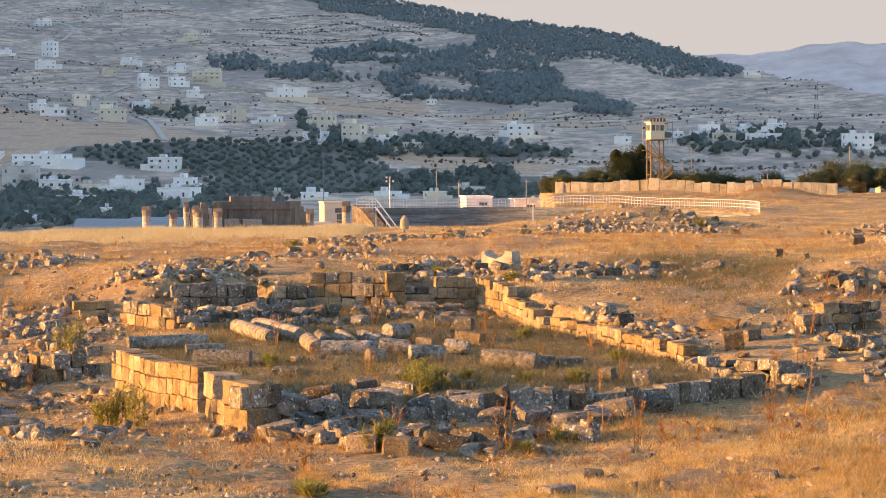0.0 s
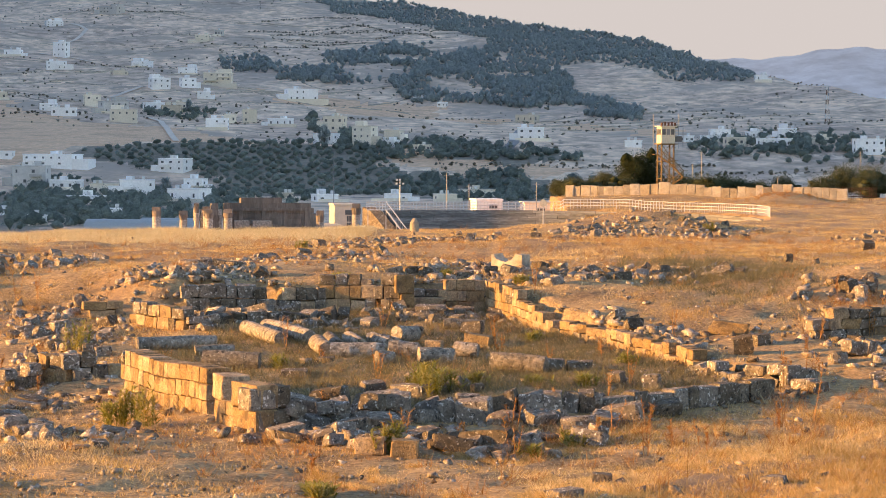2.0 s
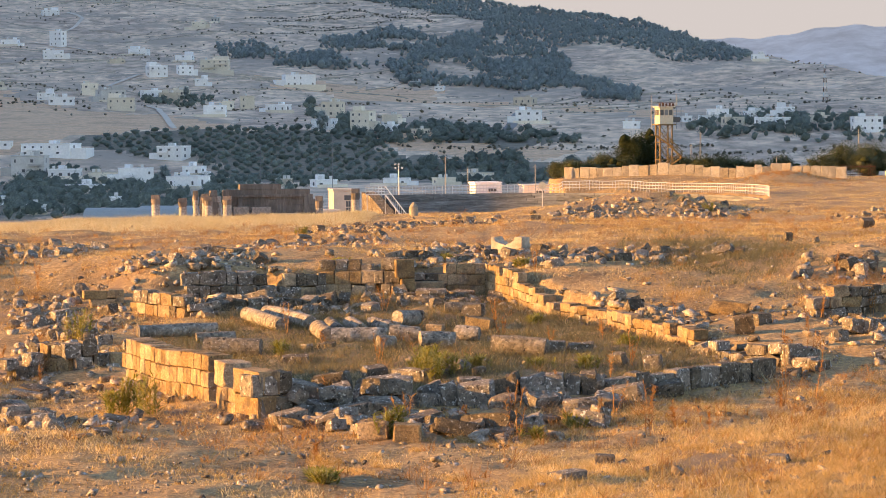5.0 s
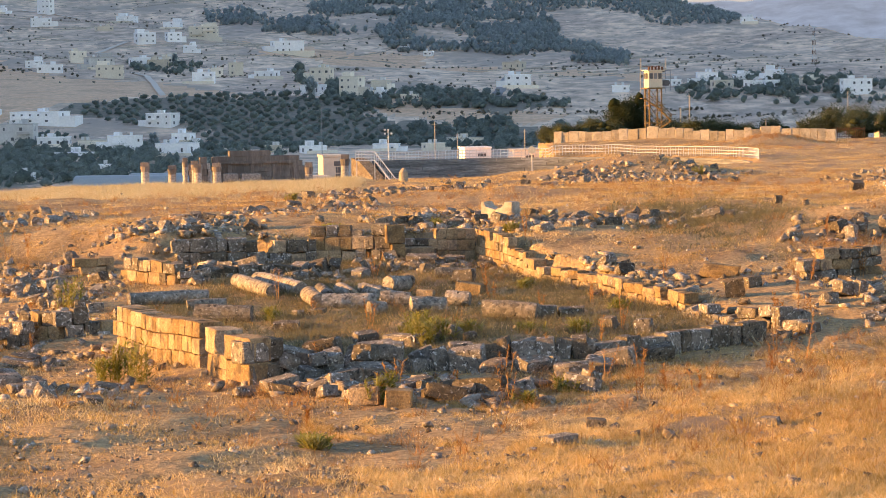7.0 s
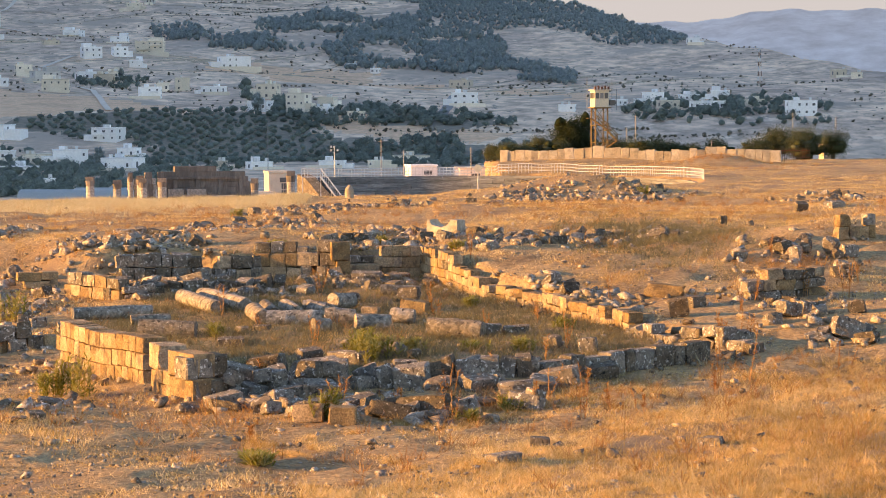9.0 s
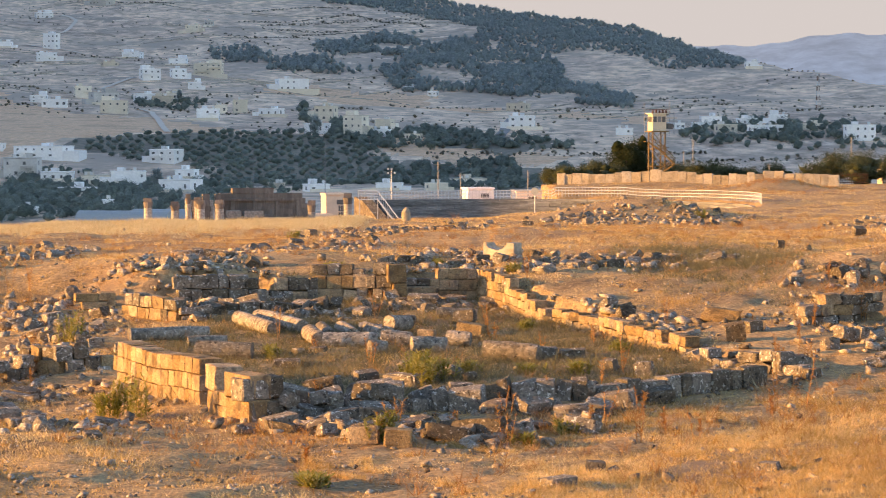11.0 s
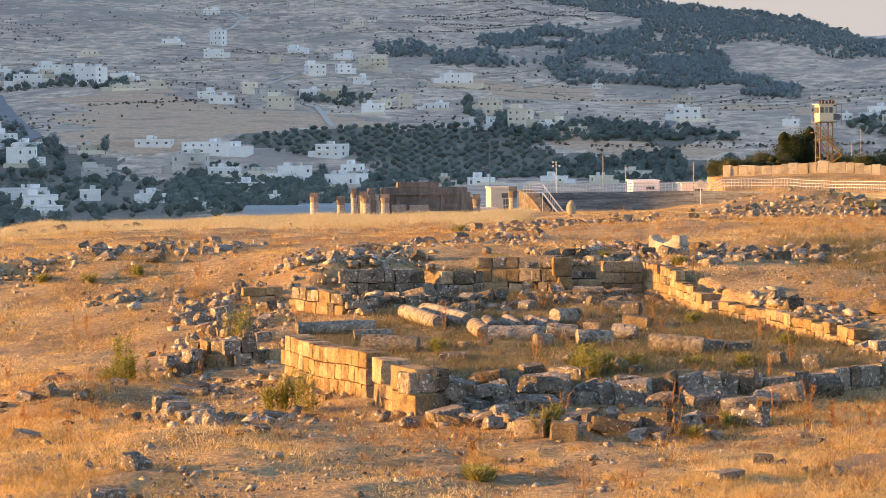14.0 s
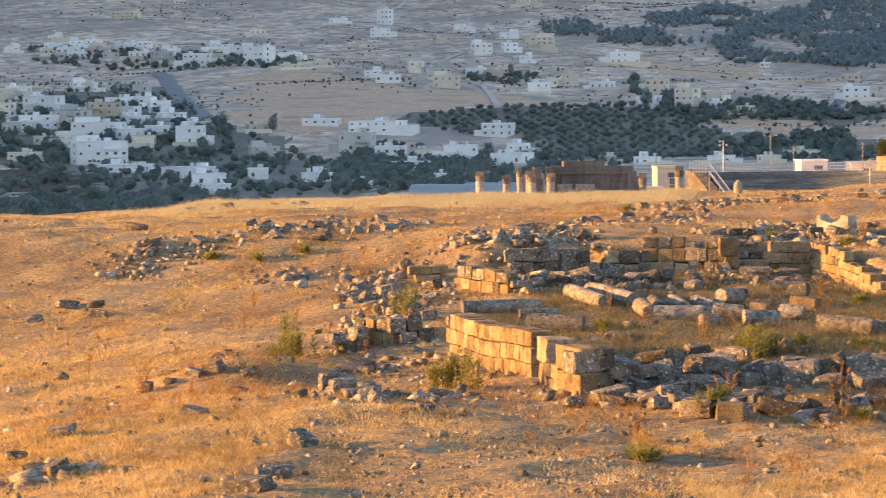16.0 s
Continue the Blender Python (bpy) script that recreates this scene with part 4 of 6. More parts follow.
LIT = "sunlit ashlar wall of warm limestone, broken at the top"
ruined_wall(WEST_WALL, 1, 0.56, 0.85, 0.04, LIT, (0.28, 0.64), 0.42)
ruined_wall(CORNER_PIER, 2, 0.85, 0.95, 0.0, "upright pier of two large limestone blocks", (0.9, 1.2), 0.45)
ruined_wall(INFILL, 20, 0.48, 0.5, 0.0, "low infill of small blocks between two piers", (0.4, 0.6), 0.25)
ruined_wall(CORNER, 3, 0.8, 0.8, 0.0, "corner of large squared limestone blocks", (2.0, 2.2), 0.42)
ruined_wall(FRONT_RETURN, 21, 0.8, 0.7, 0.0, "two courses of large grey squared blocks", (0.45, 0.62), 0.3, grey=True)
ruined_wall([(-2.3, 111.6, 0.32), (-0.5, 111.9, 0.32)], 32, 0.32, 0.7, 0.0, "low worn step before the doorway", (0.8, 1.2), grey=True)
ruined_wall([(-2.4, 113.7, 1.02), (-0.3, 114.0, 1.02)], 33, 0.34, 0.8, 0.0, "stepped threshold slabs of dark stone in the doorway", (1.0, 2.1), grey=True)
ruined_wall([(-6.4, 113.9, 0.5), (-5.0, 113.9, 0.55), (-3.5, 113.7, 0.6)], 34, 0.55, 0.6, 0.45, "broken upper course set back on the back wall", (0.5, 0.9), 0.2, grey=True)
ruined_wall(DOOR_SILL, 22, 0.65, 0.9, 0.0, "wide moulded door sill of dark stone", (1.9, 2.3), 0.6)
ruined_wall(BACK_STEP, 23, 0.55, 0.8, 0.5, "broken step of grey blocks before the back wall", (0.6, 1.3), loose=1.0)
ruined_wall(FRONT_WALL, 4, 0.62, 0.6, 0.1, length=(0.8, 1.5), grey=True)
ruined_wall(FRONT_TUMBLED, 5, 0.6, 0.6, 0.5, "tumbled front wall of grey lichen-covered blocks", loose=1.0)
ruined_wall(EAST_WALL_HIGH, 31, 0.42, 0.45, 0.12, "sunlit retaining wall of small squared limestone blocks", (0.36, 0.6), 0.2, broken=0.12)
ruined_wall(EAST_WALL, 6, 0.48, 0.6, 0.08, "sunlit retaining wall of worn limestone blocks, gapped and uneven", (0.4, 0.85), 0.2, broken=0.45)
ruined_wall(EAST_WALL_END, 7, 0.42, 0.6, 0.4, loose=0.4)
ruined_wall(NORTH_WALL, 8, 0.58, 0.6, 0.08, "back wall of warm squared blocks beside a doorway", (0.45, 0.75), 0.2, broken=0.15)
ruined_wall(NORTH_PIER, 24, 0.62, 0.8, 0.0, "tall pier of squared blocks beside the doorway", (0.4, 0.9), 0.3, grey=True)
ruined_wall(DOOR_JAMB, 25, 0.9, 0.5, 0.0, "upright pale door jamb of limestone", (1.2, 1.6), 0.1)
ruined_wall(DOOR_WALL, 9, 0.58, 0.6, 0.05, "back wall of warm squared blocks beside a doorway", (0.42, 0.62), 0.2)
ruined_wall(BACK_LOW, 10, 0.58, 0.6, 0.08, "back wall of grey squared blocks holding up the slope", (0.45, 0.85), 0.2, loose=0.12)
ruined_wall(LIT_STUB, 11, 0.5, 0.6, 0.25, LIT, broken=0.4)
ruined_wall(STUB_RETURN, 12, 0.4, 0.6, 0.3, loose=0.4)
ruined_wall(PLINTH, 13, 0.35, 0.8, 0.1, "low plinth of moulded limestone blocks", (0.9, 1.4))
ruined_wall(FAR_WEST_WALL, 14, 0.5, 0.6, 0.2, length=(0.5, 0.8), loose=0.15, broken=0.3)
ruined_wall(OUTLYING_WALL, 15, 0.42, 0.6, 0.35, "outlying wall of dark rough blocks in rubble", (0.5, 0.95), loose=0.25, broken=0.35)
ruined_wall(OUTLYING_BEND, 16, 0.5, 0.6, 0.15, LIT, (0.4, 0.7), broken=0.6)
ruined_wall(SIDE_WALL, 17, 0.42, 0.6, 0.3, length=(0.5, 0.8), loose=0.15)


def drum(a, b, r, seed):
    """A fallen column shaft: tapered, chipped, with a slightly hollowed end."""
    rng = random.Random(seed)
    a, b = Vector(a), Vector(b)
    n, rings = 18, 7
    span = (b - a).length
    bm = fresh()
    loops = []
    for i in range(rings):
        s = i / (rings - 1)
        rr = r * (1.03 - 0.08 * s) * (0.94 if i in (0, rings - 1) else 1)
        loop = []
        for k in range(n):
            ang = 6.2832 * k / n
            c = Vector((math.cos(ang) * rr, math.sin(ang) * rr, (s - 0.5) * span))
            c += Vector(noise.noise_vector(c * 2.3 + Vector((seed * 5, 0, 0)))) * r * 0.12
            loop.append(bm.verts.new(c))
        loops.append(loop)
    for p, q in zip(loops, loops[1:]):
        for k in range(n):
            bm.faces.new((p[k], p[(k + 1) % n], q[(k + 1) % n], q[k]))
    bm.faces.new(loops[0][::-1])
    bm.faces.new(loops[-1])
    m = Matrix.Translation((a + b) / 2) @ (b - a).to_track_quat("Z", "Y").to_matrix().to_4x4() @ Matrix.Rotation(rng.uniform(0, 6), 4, "Z")
    solid("column_drum", bm, M_DRUM, m, "fallen grey limestone column shaft lying in grass", "column drum", "fallen columns in the court")


# a short drum propped on the others, its pale end turned to the south-west
drum((-2.35, 100.6, ground(-2.35, 100.6) + 0.6), (-1.55, 101.6, ground(-1.55, 101.6) + 0.5), 0.34, 60)
for i, (xa, ya, xb, yb, r) in enumerate(DRUMS):
    drum((xa, ya, ground(xa, ya) + r * 0.85), (xb, yb, ground(xb, yb) + r * 0.85), r, i)


def loose_blocks(rows, seed, tilt, label, group, squared=True):
    rng = random.Random(seed)
    for x, y, w, h in rows:
        m = pose(x, y, ground(x, y) + h * 0.44, rng.gauss(0, tilt), rng.gauss(0, tilt), rng.uniform(-40, 40)) @ Matrix.Diagonal((w, min(w * 0.8, 0.75), h, 1))
        kind = rng.random() < 0.75
        solid("stone_block", rng.choice(CHUNKS + GREY_BLOCKS if squared else CHUNKS) if kind else rng.choice(ROCKS), M_BLOCK, m, label, "stone block", group)


loose_blocks(FRONT_BLOCKS, 1, 9, "tumbled grey limestone block with lichen", "tumbled blocks of the front wall")
loose_blocks(FRONT_RUBBLE_BLOCKS, 6, 12, "broken grey block among the rubble of the front wall", "tumbled blocks of the front wall")
loose_blocks(COURT_BLOCKS, 2, 4, "loose limestone block lying in dry grass", "loose blocks in the court")
loose_blocks(WEST_BLOCKS, 3, 6, "weathered limestone block among rubble", "blocks west of the court")
PALE_BLOCKS = [(-2.35, 69.6, 0.9, 0.55), (-1.35, 69.1, 0.8, 0.6), (11.5, 98.78, 1.5, 0.6), (1.1, 100.4, 1.1, 0.55), (-0.75, 99.3, 0.7, 0.5)]
PALE = random.Random(14)
for x, y, w, h in PALE_BLOCKS:
    solid("stone_block", PALE.choice(BLOCKS + WARM_CHUNKS), M_BLOCK, pose(x, y, ground(x, y) + h * 0.42, PALE.gauss(0, 4), PALE.gauss(0, 4), PALE.uniform(-30, 10)) @ Matrix.Diagonal((w, 0.75, h, 1)), "pale sunlit limestone block lying in dry grass", "stone block", "pale loose blocks")
loose_blocks(EAST_BANK_STONES, 17, 10, "rough brown boulder on the eastern rubble bank", "stones of the eastern bank", False)
loose_blocks(WEST_SLOPE_STONES, 18, 8, "low weathered stone on the western slope", "stones on the slope", False)
loose_blocks(FIELD_STONES, 4, 8, "rough fieldstone on the golden slope", "stones on the slope", False)


def hollowed_block(x, y):
    """A pale block with a half-round hollow cut into its top."""
    bm = fresh()
    n = 14
    w, h, d, r = 1.8, 0.85, 0.8, 0.6
    outline = [(-w / 2, 0), (w / 2, 0), (w / 2, h)] + [(-0.12 + r * math.cos(math.pi * k / n), h - r * 0.62 * math.sin(math.pi * k / n) + 0.03 * math.sin(k * 2.7)) for k in range(n + 1)] + [(-w / 2, h - 0.03)]
    front = [bm.verts.new((px, -d / 2, pz)) for px, pz in outline]
    rear = [bm.verts.new((px, d / 2, pz)) for px, pz in outline]
    bm.faces.new(front)
    bm.faces.new(rear[::-1])
    for k in range(len(outline)):
        j = (k + 1) % len(outline)
        bm.faces.new((front[j], front[k], rear[k], rear[j]))
    bmesh.ops.recalc_face_normals(bm, faces=bm.faces[:])
    bmesh.ops.triangulate(bm, faces=bm.faces[:])
    for v in bm.verts:
        v.co += Vector(noise.noise_vector(v.co * 2.5)) * 0.06
    solid("hollowed_block", bm, M_SLAB, pose(x, y, ground(x, y) - 0.14, 0, 0, -32), "pale limestone block with a half-round hollow", "carved block")


hollowed_block(2.92, 120.8)


def standing_stone(x, y, h):
    """A pale stone post with a rounded head."""
    bm = fresh()
    bmesh.ops.create_icosphere(bm, subdivisions=3, radius=0.5)
    for v in bm.verts:
        flat = max(math.hypot(v.co.x, v.co.y), 0.01)
        k = 0.36 * min(1, flat * 2.6) / flat * (0.8 if v.co.z > 0.3 else 1.0)
        v.co = Vector((v.co.x * k, v.co.y * k, (v.co.z + 0.35) * h * 1.2)) + Vector(noise.noise_vector(v.co * 4)) * 0.05
    solid("standing_stone", bm, M_SLAB, pose(x, y, ground(x, y) - 0.1), "pale upright stone with a rounded head", "standing stone")


standing_stone(-3.19, 198.0, 1.25)


def rubble():
    rng = np.random.default_rng(11)
    spots, sizes = [], []
    for xa, ya, xb, yb, spread, count, size in RUBBLE_WEST + RUBBLE_EAST + RUBBLE_SLOPES:
        count, size = count * 0.9, size * 1.1
        s = rng.random(int(count))
        x = xa + (xb - xa) * s + rng.normal(0, spread * 0.45, int(count))
        y = ya + (yb - ya) * s + rng.normal(0, spread, int(count))
        spots += list(zip(x, y))
        sizes += list(size * rng.lognormal(-0.1, 0.45, int(count)))
    n = 2600
    d = 50 * (215 / 50) ** rng.random(n)
    a = rng.uniform(-0.36, 0.21, n)
    spots += list(zip(a * d, d))
    sizes += list(0.1 * rng.lognormal(0, 0.5, n))
    spots += WALL_FOOT
    sizes += list(0.17 * rng.lognormal(0, 0.45, len(WALL_FOOT)))
    spots, sizes = np.array(spots), np.minimum(np.array(sizes), 0.62)
    keep = spots[:, 1] < rim(spots[:, 0]) + 3
    spots, sizes = spots[keep], sizes[keep]
    z = land(spots[:, 0], spots[:, 1])
    order = np.argsort(-sizes)
    big, small = order[:290], order[290:]
    for i in big:
        s = sizes[i]
        m = pose(spots[i, 0], spots[i, 1], z[i] + s * 0.16, rng.normal(0, 18), rng.normal(0, 18), rng.uniform(0, 360)) @ Matrix.Diagonal((s * rng.uniform(0.9, 1.4), s, s * rng.uniform(0.6, 0.95), 1))
        mesh = ROCKS[int(rng.integers(10))] if rng.random() < 0.25 else CHUNKS[int(rng.integers(10))]
        solid("boulder", mesh, M_ROCK, m, "rough weathered boulder of the rubble banks", "boulder", "boulders in the rubble")
    places = np.column_stack([spots[small], z[small] + sizes[small] * 0.12])
    v, t = scattered([arrays(me) for me in PEBBLES], places, sizes[small], rng, (1.2, 1, 0.62), 0.35)
    n = 8000
    d = 48 * (130 / 48) ** rng.random(n)
    x, y = rng.uniform(-0.36, 0.21, n) * d, d
    grit = np.column_stack([x, y, land(x, y)])
    gv, gt = scattered([arrays(me) for me in PEBBLES], grit, 0.055 * rng.lognormal(0, 0.5, n), rng, (1.2, 1, 0.7))
    v, t = np.concatenate([v, gv]), np.concatenate([t, gt + len(v)])
    solid("rubble", tri_mesh("rubble", v, t), M_RUBBLE, Matrix(), "scattered grey limestone rubble in dry grass", "rubble", kind="stuff")


rubble()


# ---- grass and weeds ----
def blades(x, y, height, rng, count, width, splay):
    """Bunches of thin bent blades, one triangle each."""
    n = len(x)
    px = np.repeat(x, count) + rng.normal(0, 1, n * count) * np.repeat(splay, count)
    py = np.repeat(y, count) + rng.normal(0, 1, n * count) * np.repeat(splay, count)
    pz = land(px, py) - 0.02
    h = np.repeat(height, count) * rng.uniform(0.5, 1.25, n * count)
    ang = rng.uniform(0, 6.283, n * count)
    wx, wy = np.cos(ang) * width * 0.5, np.sin(ang) * width * 0.5
    lx, ly = rng.normal(0, 0.7, n * count) * h, rng.normal(0, 0.7, n * count) * h
    base = np.stack([px, py, pz], 1)
    side = np.stack([wx, wy, 0 * wx], 1)
    tip = base + np.stack([lx, ly, h], 1)
    verts = np.stack([base - side, base + side, tip], 1).reshape(-1, 3)
    tris = np.arange(len(verts)).reshape(-1, 3)
    return verts, tris


COURT = [(-9, 80), (2, 77), (12, 86), (2, 114), (-8, 114), (-13, 92)]


def grass():
    rng = np.random.default_rng(5)
    n = 78000
    d = 47 * (240 / 47) ** rng.random(n)
    x, y = rng.uniform(-0.36, 0.21, n) * d, d
    keep = (y < rim(x) + 2) & (rng.random(n) < 0.8 + 0.5 * patch(x, y))
    keep &= ~((y < 74) & (x < -2) & (x > -14) & (y > 50) & (rng.random(n) < 0.4))
    x, y = x[keep], y[keep]
    court = inside(COURT, x, y) & (rng.random(len(x)) < 0.75)
    x, y = x[~court], y[~court]
    more = np.stack([rng.uniform(-3, 18, 2600), 48 + 28 * rng.random(2600) ** 1.3], 1)
    more = more[patch(more[:, 0], more[:, 1]) > -0.1]
    x, y = np.concatenate([x, more[:, 0]]), np.concatenate([y, more[:, 1]])
    h = 0.09 * rng.lognormal(0, 0.5, len(x)) * (1 + 0.35 * patch(x, y))
    v, t = blades(x, y, np.clip(h, 0.04, 0.4), rng, 13, 0.021, np.clip(0.14 + y * 0.001, 0, 0.35))
    solid("dry_grass", tri_mesh("dry_grass", v, t), M_GRASS, Matrix(), "golden dry grass in uneven tufts", "grass", kind="stuff")
    n = 16000
    y = 47 * (150 / 47) ** rng.random(n)
    x = rng.uniform(-0.36, -0.13, n) * y
    keep = (y < rim(x)) & (x < -13) & (rng.random(n) < 0.6 + 0.5 * patch(x, y))
    x, y = x[keep], y[keep]
    v, t = blades(x, y, 0.12 * rng.lognormal(0, 0.4, len(x)), rng, 16, 0.018, np.full(len(x), 0.12))
    solid("slope_grass", tri_mesh("slope_grass", v, t), M_GRASS, Matrix(), "short golden dry grass on the western slope", "grass", kind="stuff")
    n = 26000
    y = 47 * (84 / 47) ** rng.random(n)
    x = rng.uniform(-0.06, 0.21, n) * y
    lush = np.sin(x * 0.8 + 1.2 * np.sin(y * 0.31)) * np.sin(y * 0.55 + 0.4) + 0.08 * (x - 4) + 0.8 * np.sin(x * 3.3 + 1.5 * np.sin(y * 1.1)) * np.sin(y * 1.9 + x * 0.7)
    keep = (lush > rng.normal(0.25, 0.2, n)) & ~inside(COURT, x, y) & (y < 71 + 0.8 * x)
    x, y = x[keep], y[keep]
    v, t = blades(x, y, 0.115 * rng.lognormal(0, 0.5, len(x)), rng, 18, 0.015, np.full(len(x), 0.075))
    solid("tall_dry_grass", tri_mesh("tall_dry_grass", v, t), M_GRASS, Matrix(), "tall golden dry grass on the near slope", "grass", kind="stuff")
    n = 22000
    y = rng.uniform(130, 335, n)
    x = rng.uniform(-0.02, 0.24, n) * y
    keep = (y < rim(x) - 1) & (np.hypot(x - 6, y - 262) > 29.5) & (rng.random(n) < 0.55 + 0.5 * patch(x * 0.5, y * 0.5))
    x, y = x[keep], y[keep]
    v, t = blades(x, y, 0.14 * rng.lognormal(0, 0.35, len(x)), rng, 12, 0.04, np.full(len(x), 0.4))
    solid("plateau_grass", tri_mesh("plateau_grass", v, t), M_GRASS, Matrix(), "golden dry grass below the slab wall", "grass", kind="stuff")
    n = 12000
    x = rng.uniform(-42, -7, n)
    y = rim(x) - np.abs(rng.normal(0, 13, n))
    v, t = blades(x, y, 0.36 * rng.lognormal(0, 0.2, n), rng, 12, 0.03, np.full(n, 0.35))
    solid("straw_strip", tri_mesh("straw", v, t), M_PALE, Matrix(), "pale straw-coloured grass along the brow", "grass", kind="stuff")
    foot = np.array(WALL_FOOT)[::2] + rng.normal(0, 0.4, (len(WALL_FOOT[::2]), 2))
    v, t = blades(foot[:, 0], foot[:, 1], 0.26 * rng.lognormal(0, 0.35, len(foot)), rng, 18, 0.018, np.full(len(foot), 0.1))
    solid("straw_tufts", tri_mesh("straw_tufts", v, t), M_PALE, Matrix(), "pale straw tufts at the foot of the walls", "grass", kind="stuff")
    n = 13000
    x, y = rng.uniform(-13, 13, n), rng.uniform(76, 116, n)
    keep = inside(COURT, x, y)
    x, y = np.concatenate([x[keep], rng.normal(13.5, 2.2, 2200)]), np.concatenate([y[keep], rng.normal(121, 6, 2200)])
    v, t = blades(x, y, 0.24 * rng.lognormal(0, 0.4, len(x)), rng, 10, 0.028, np.full(len(x), 0.14))
    solid("court_grass", tri_mesh("court_grass", v, t), M_COURT, Matrix(), "grey-green and straw grass inside the court", "grass", kind="stuff")


grass()


def dry_weeds():
    rng = np.random.default_rng(31)
    xs, ys = [], []
    for x, y, rx, ry, n in DRY_PATCHES:
        xs.append(x + rng.normal(0, rx, n)), ys.append(y + rng.normal(0, ry, n))
    x, y = np.concatenate(xs), np.concatenate(ys)
    v, t = blades(x, y, 0.38 * rng.lognormal(0, 0.35, len(x)), rng, 16, 0.022, np.full(len(x), 0.11))
    solid("dry_weeds", tri_mesh("dry_weeds", v, t), M_STALK, Matrix(), "reddish-brown dry weeds in loose patches", "weeds", kind="stuff")


DRY_PATCHES = [(-19, 82, 1.6, 4, 70), (-20, 71, 1.4, 4, 60), (-17, 75, 1.2, 3, 40), (12, 80, 2.5, 3, 60), (15, 74, 2.5, 4, 60), (8, 74, 3, 3, 50), (18, 106, 2, 3, 60), (2, 72, 4, 2, 50), (-6, 70, 4, 2, 40), (-14, 100, 2, 4, 40), (10, 118, 5, 6, 70), (-9, 125, 6, 6, 60), (0, 97, 4, 8, 40), (16, 150, 8, 14, 160), (10, 172, 12, 14, 260), (26, 190, 9, 14, 220), (-16, 168, 12, 12, 240), (30, 140, 7, 12, 180), (0, 140, 10, 8, 160), (-22, 130, 8, 12, 140), (20, 66, 5, 6, 120), (5, 62, 6, 5, 110), (43.8, 314.5, 4, 2, 160), (38, 300, 8, 8, 160)]
dry_weeds()


def stalk(x, y, h, rng, material, label, leaves, category):
    """A tall weed: a few stems with short side shoots and small leaves or dry heads."""
    v, t = [], []

    def quad(a, b, w):
        k = len(v)
        side = Vector((rng.uniform(-1, 1), rng.uniform(-1, 1), 0)).normalized() * w
        v.extend([a - side, a + side, b + side * 0.6, b - side * 0.6])
        t.extend([(k, k + 1, k + 2), (k, k + 2, k + 3)])

    for s in range(rng.randint(2, 3) + leaves * 2):
        lean = Vector((rng.gauss(0, 0.16), rng.gauss(0, 0.16), 1)) * h * rng.uniform(0.7, 1.0)
        foot = Vector((rng.gauss(0, 0.08 + leaves * 0.03), rng.gauss(0, 0.08 + leaves * 0.03), -0.05))
        quad(foot, foot + lean, 0.016)
        for k in range(26 + leaves * 4):
            p = foot + lean * rng.uniform(0.12 if leaves else 0.3, 1)
            q = p + Vector((rng.gauss(0, 0.1), rng.gauss(0, 0.1), rng.uniform(0.02, 0.14))) * (0.9 + leaves * 0.12)
            quad(p, q, (0.012 if k % 2 else 0.022) * (1.25 if leaves else 1.1))
    solid("tall_weed" if not leaves else "leafy_weed", tri_mesh("weed", [tuple(c) for c in v], t), material, pose(x, y, ground(x, y)), label, category, "weeds among the ruins")


WEED = random.Random(8)
for x, y, h in DRY_STALKS:
    stalk(x, y, h, WEED, M_STALK, "tall dry reddish-brown weed stalk", 0, "weed")
for x, y, h in GREEN_WEEDS:
    stalk(x, y, h, WEED, M_WEED, "bushy yellow-green weed among stones", 4, "weed")


# ---- trees ----
def crown(rng, w, h, clumps, leaves, size, sparse=0.55):
    """Leaf triangles gathered in clumps that fill an uneven crown."""
    c = rng.normal(0, 1, (clumps, 3))
    c /= np.linalg.norm(c, axis=1)[:, None]
    c *= (sparse + (1 - sparse) * rng.random((clumps, 1))) * np.array([w / 2, w / 2, h / 2])
    p = np.repeat(c, leaves, 0) + rng.normal(0, 1, (clumps * leaves, 3)) * w * 0.1
    q = rng.normal(0, 1, (len(p), 3, 3))
    q *= 1.45 * size / np.linalg.norm(q, axis=2)[:, :, None]
    v = (p[:, None] + q).reshape(-1, 3)
    return v, np.arange(len(v)).reshape(-1, 3)


def lumpy(rng, w, h):
    """The dense inner mass of a crown: a ball pushed in and out, gone ragged."""
    bm = fresh()
    bmesh.ops.create_icosphere(bm, subdivisions=1, radius=0.5)
    shift = Vector(rng.uniform(0, 50, 3))
    for v in bm.verts:
        k = 0.8 + 0.75 * noise.noise(v.co * 3.1 + shift) + 0.4 * noise.noise(v.co * 8 + shift)
        v.co = Vector((v.co.x * w * k, v.co.y * w * k, v.co.z * h * k))
    return arrays(to_mesh("crown", bm))


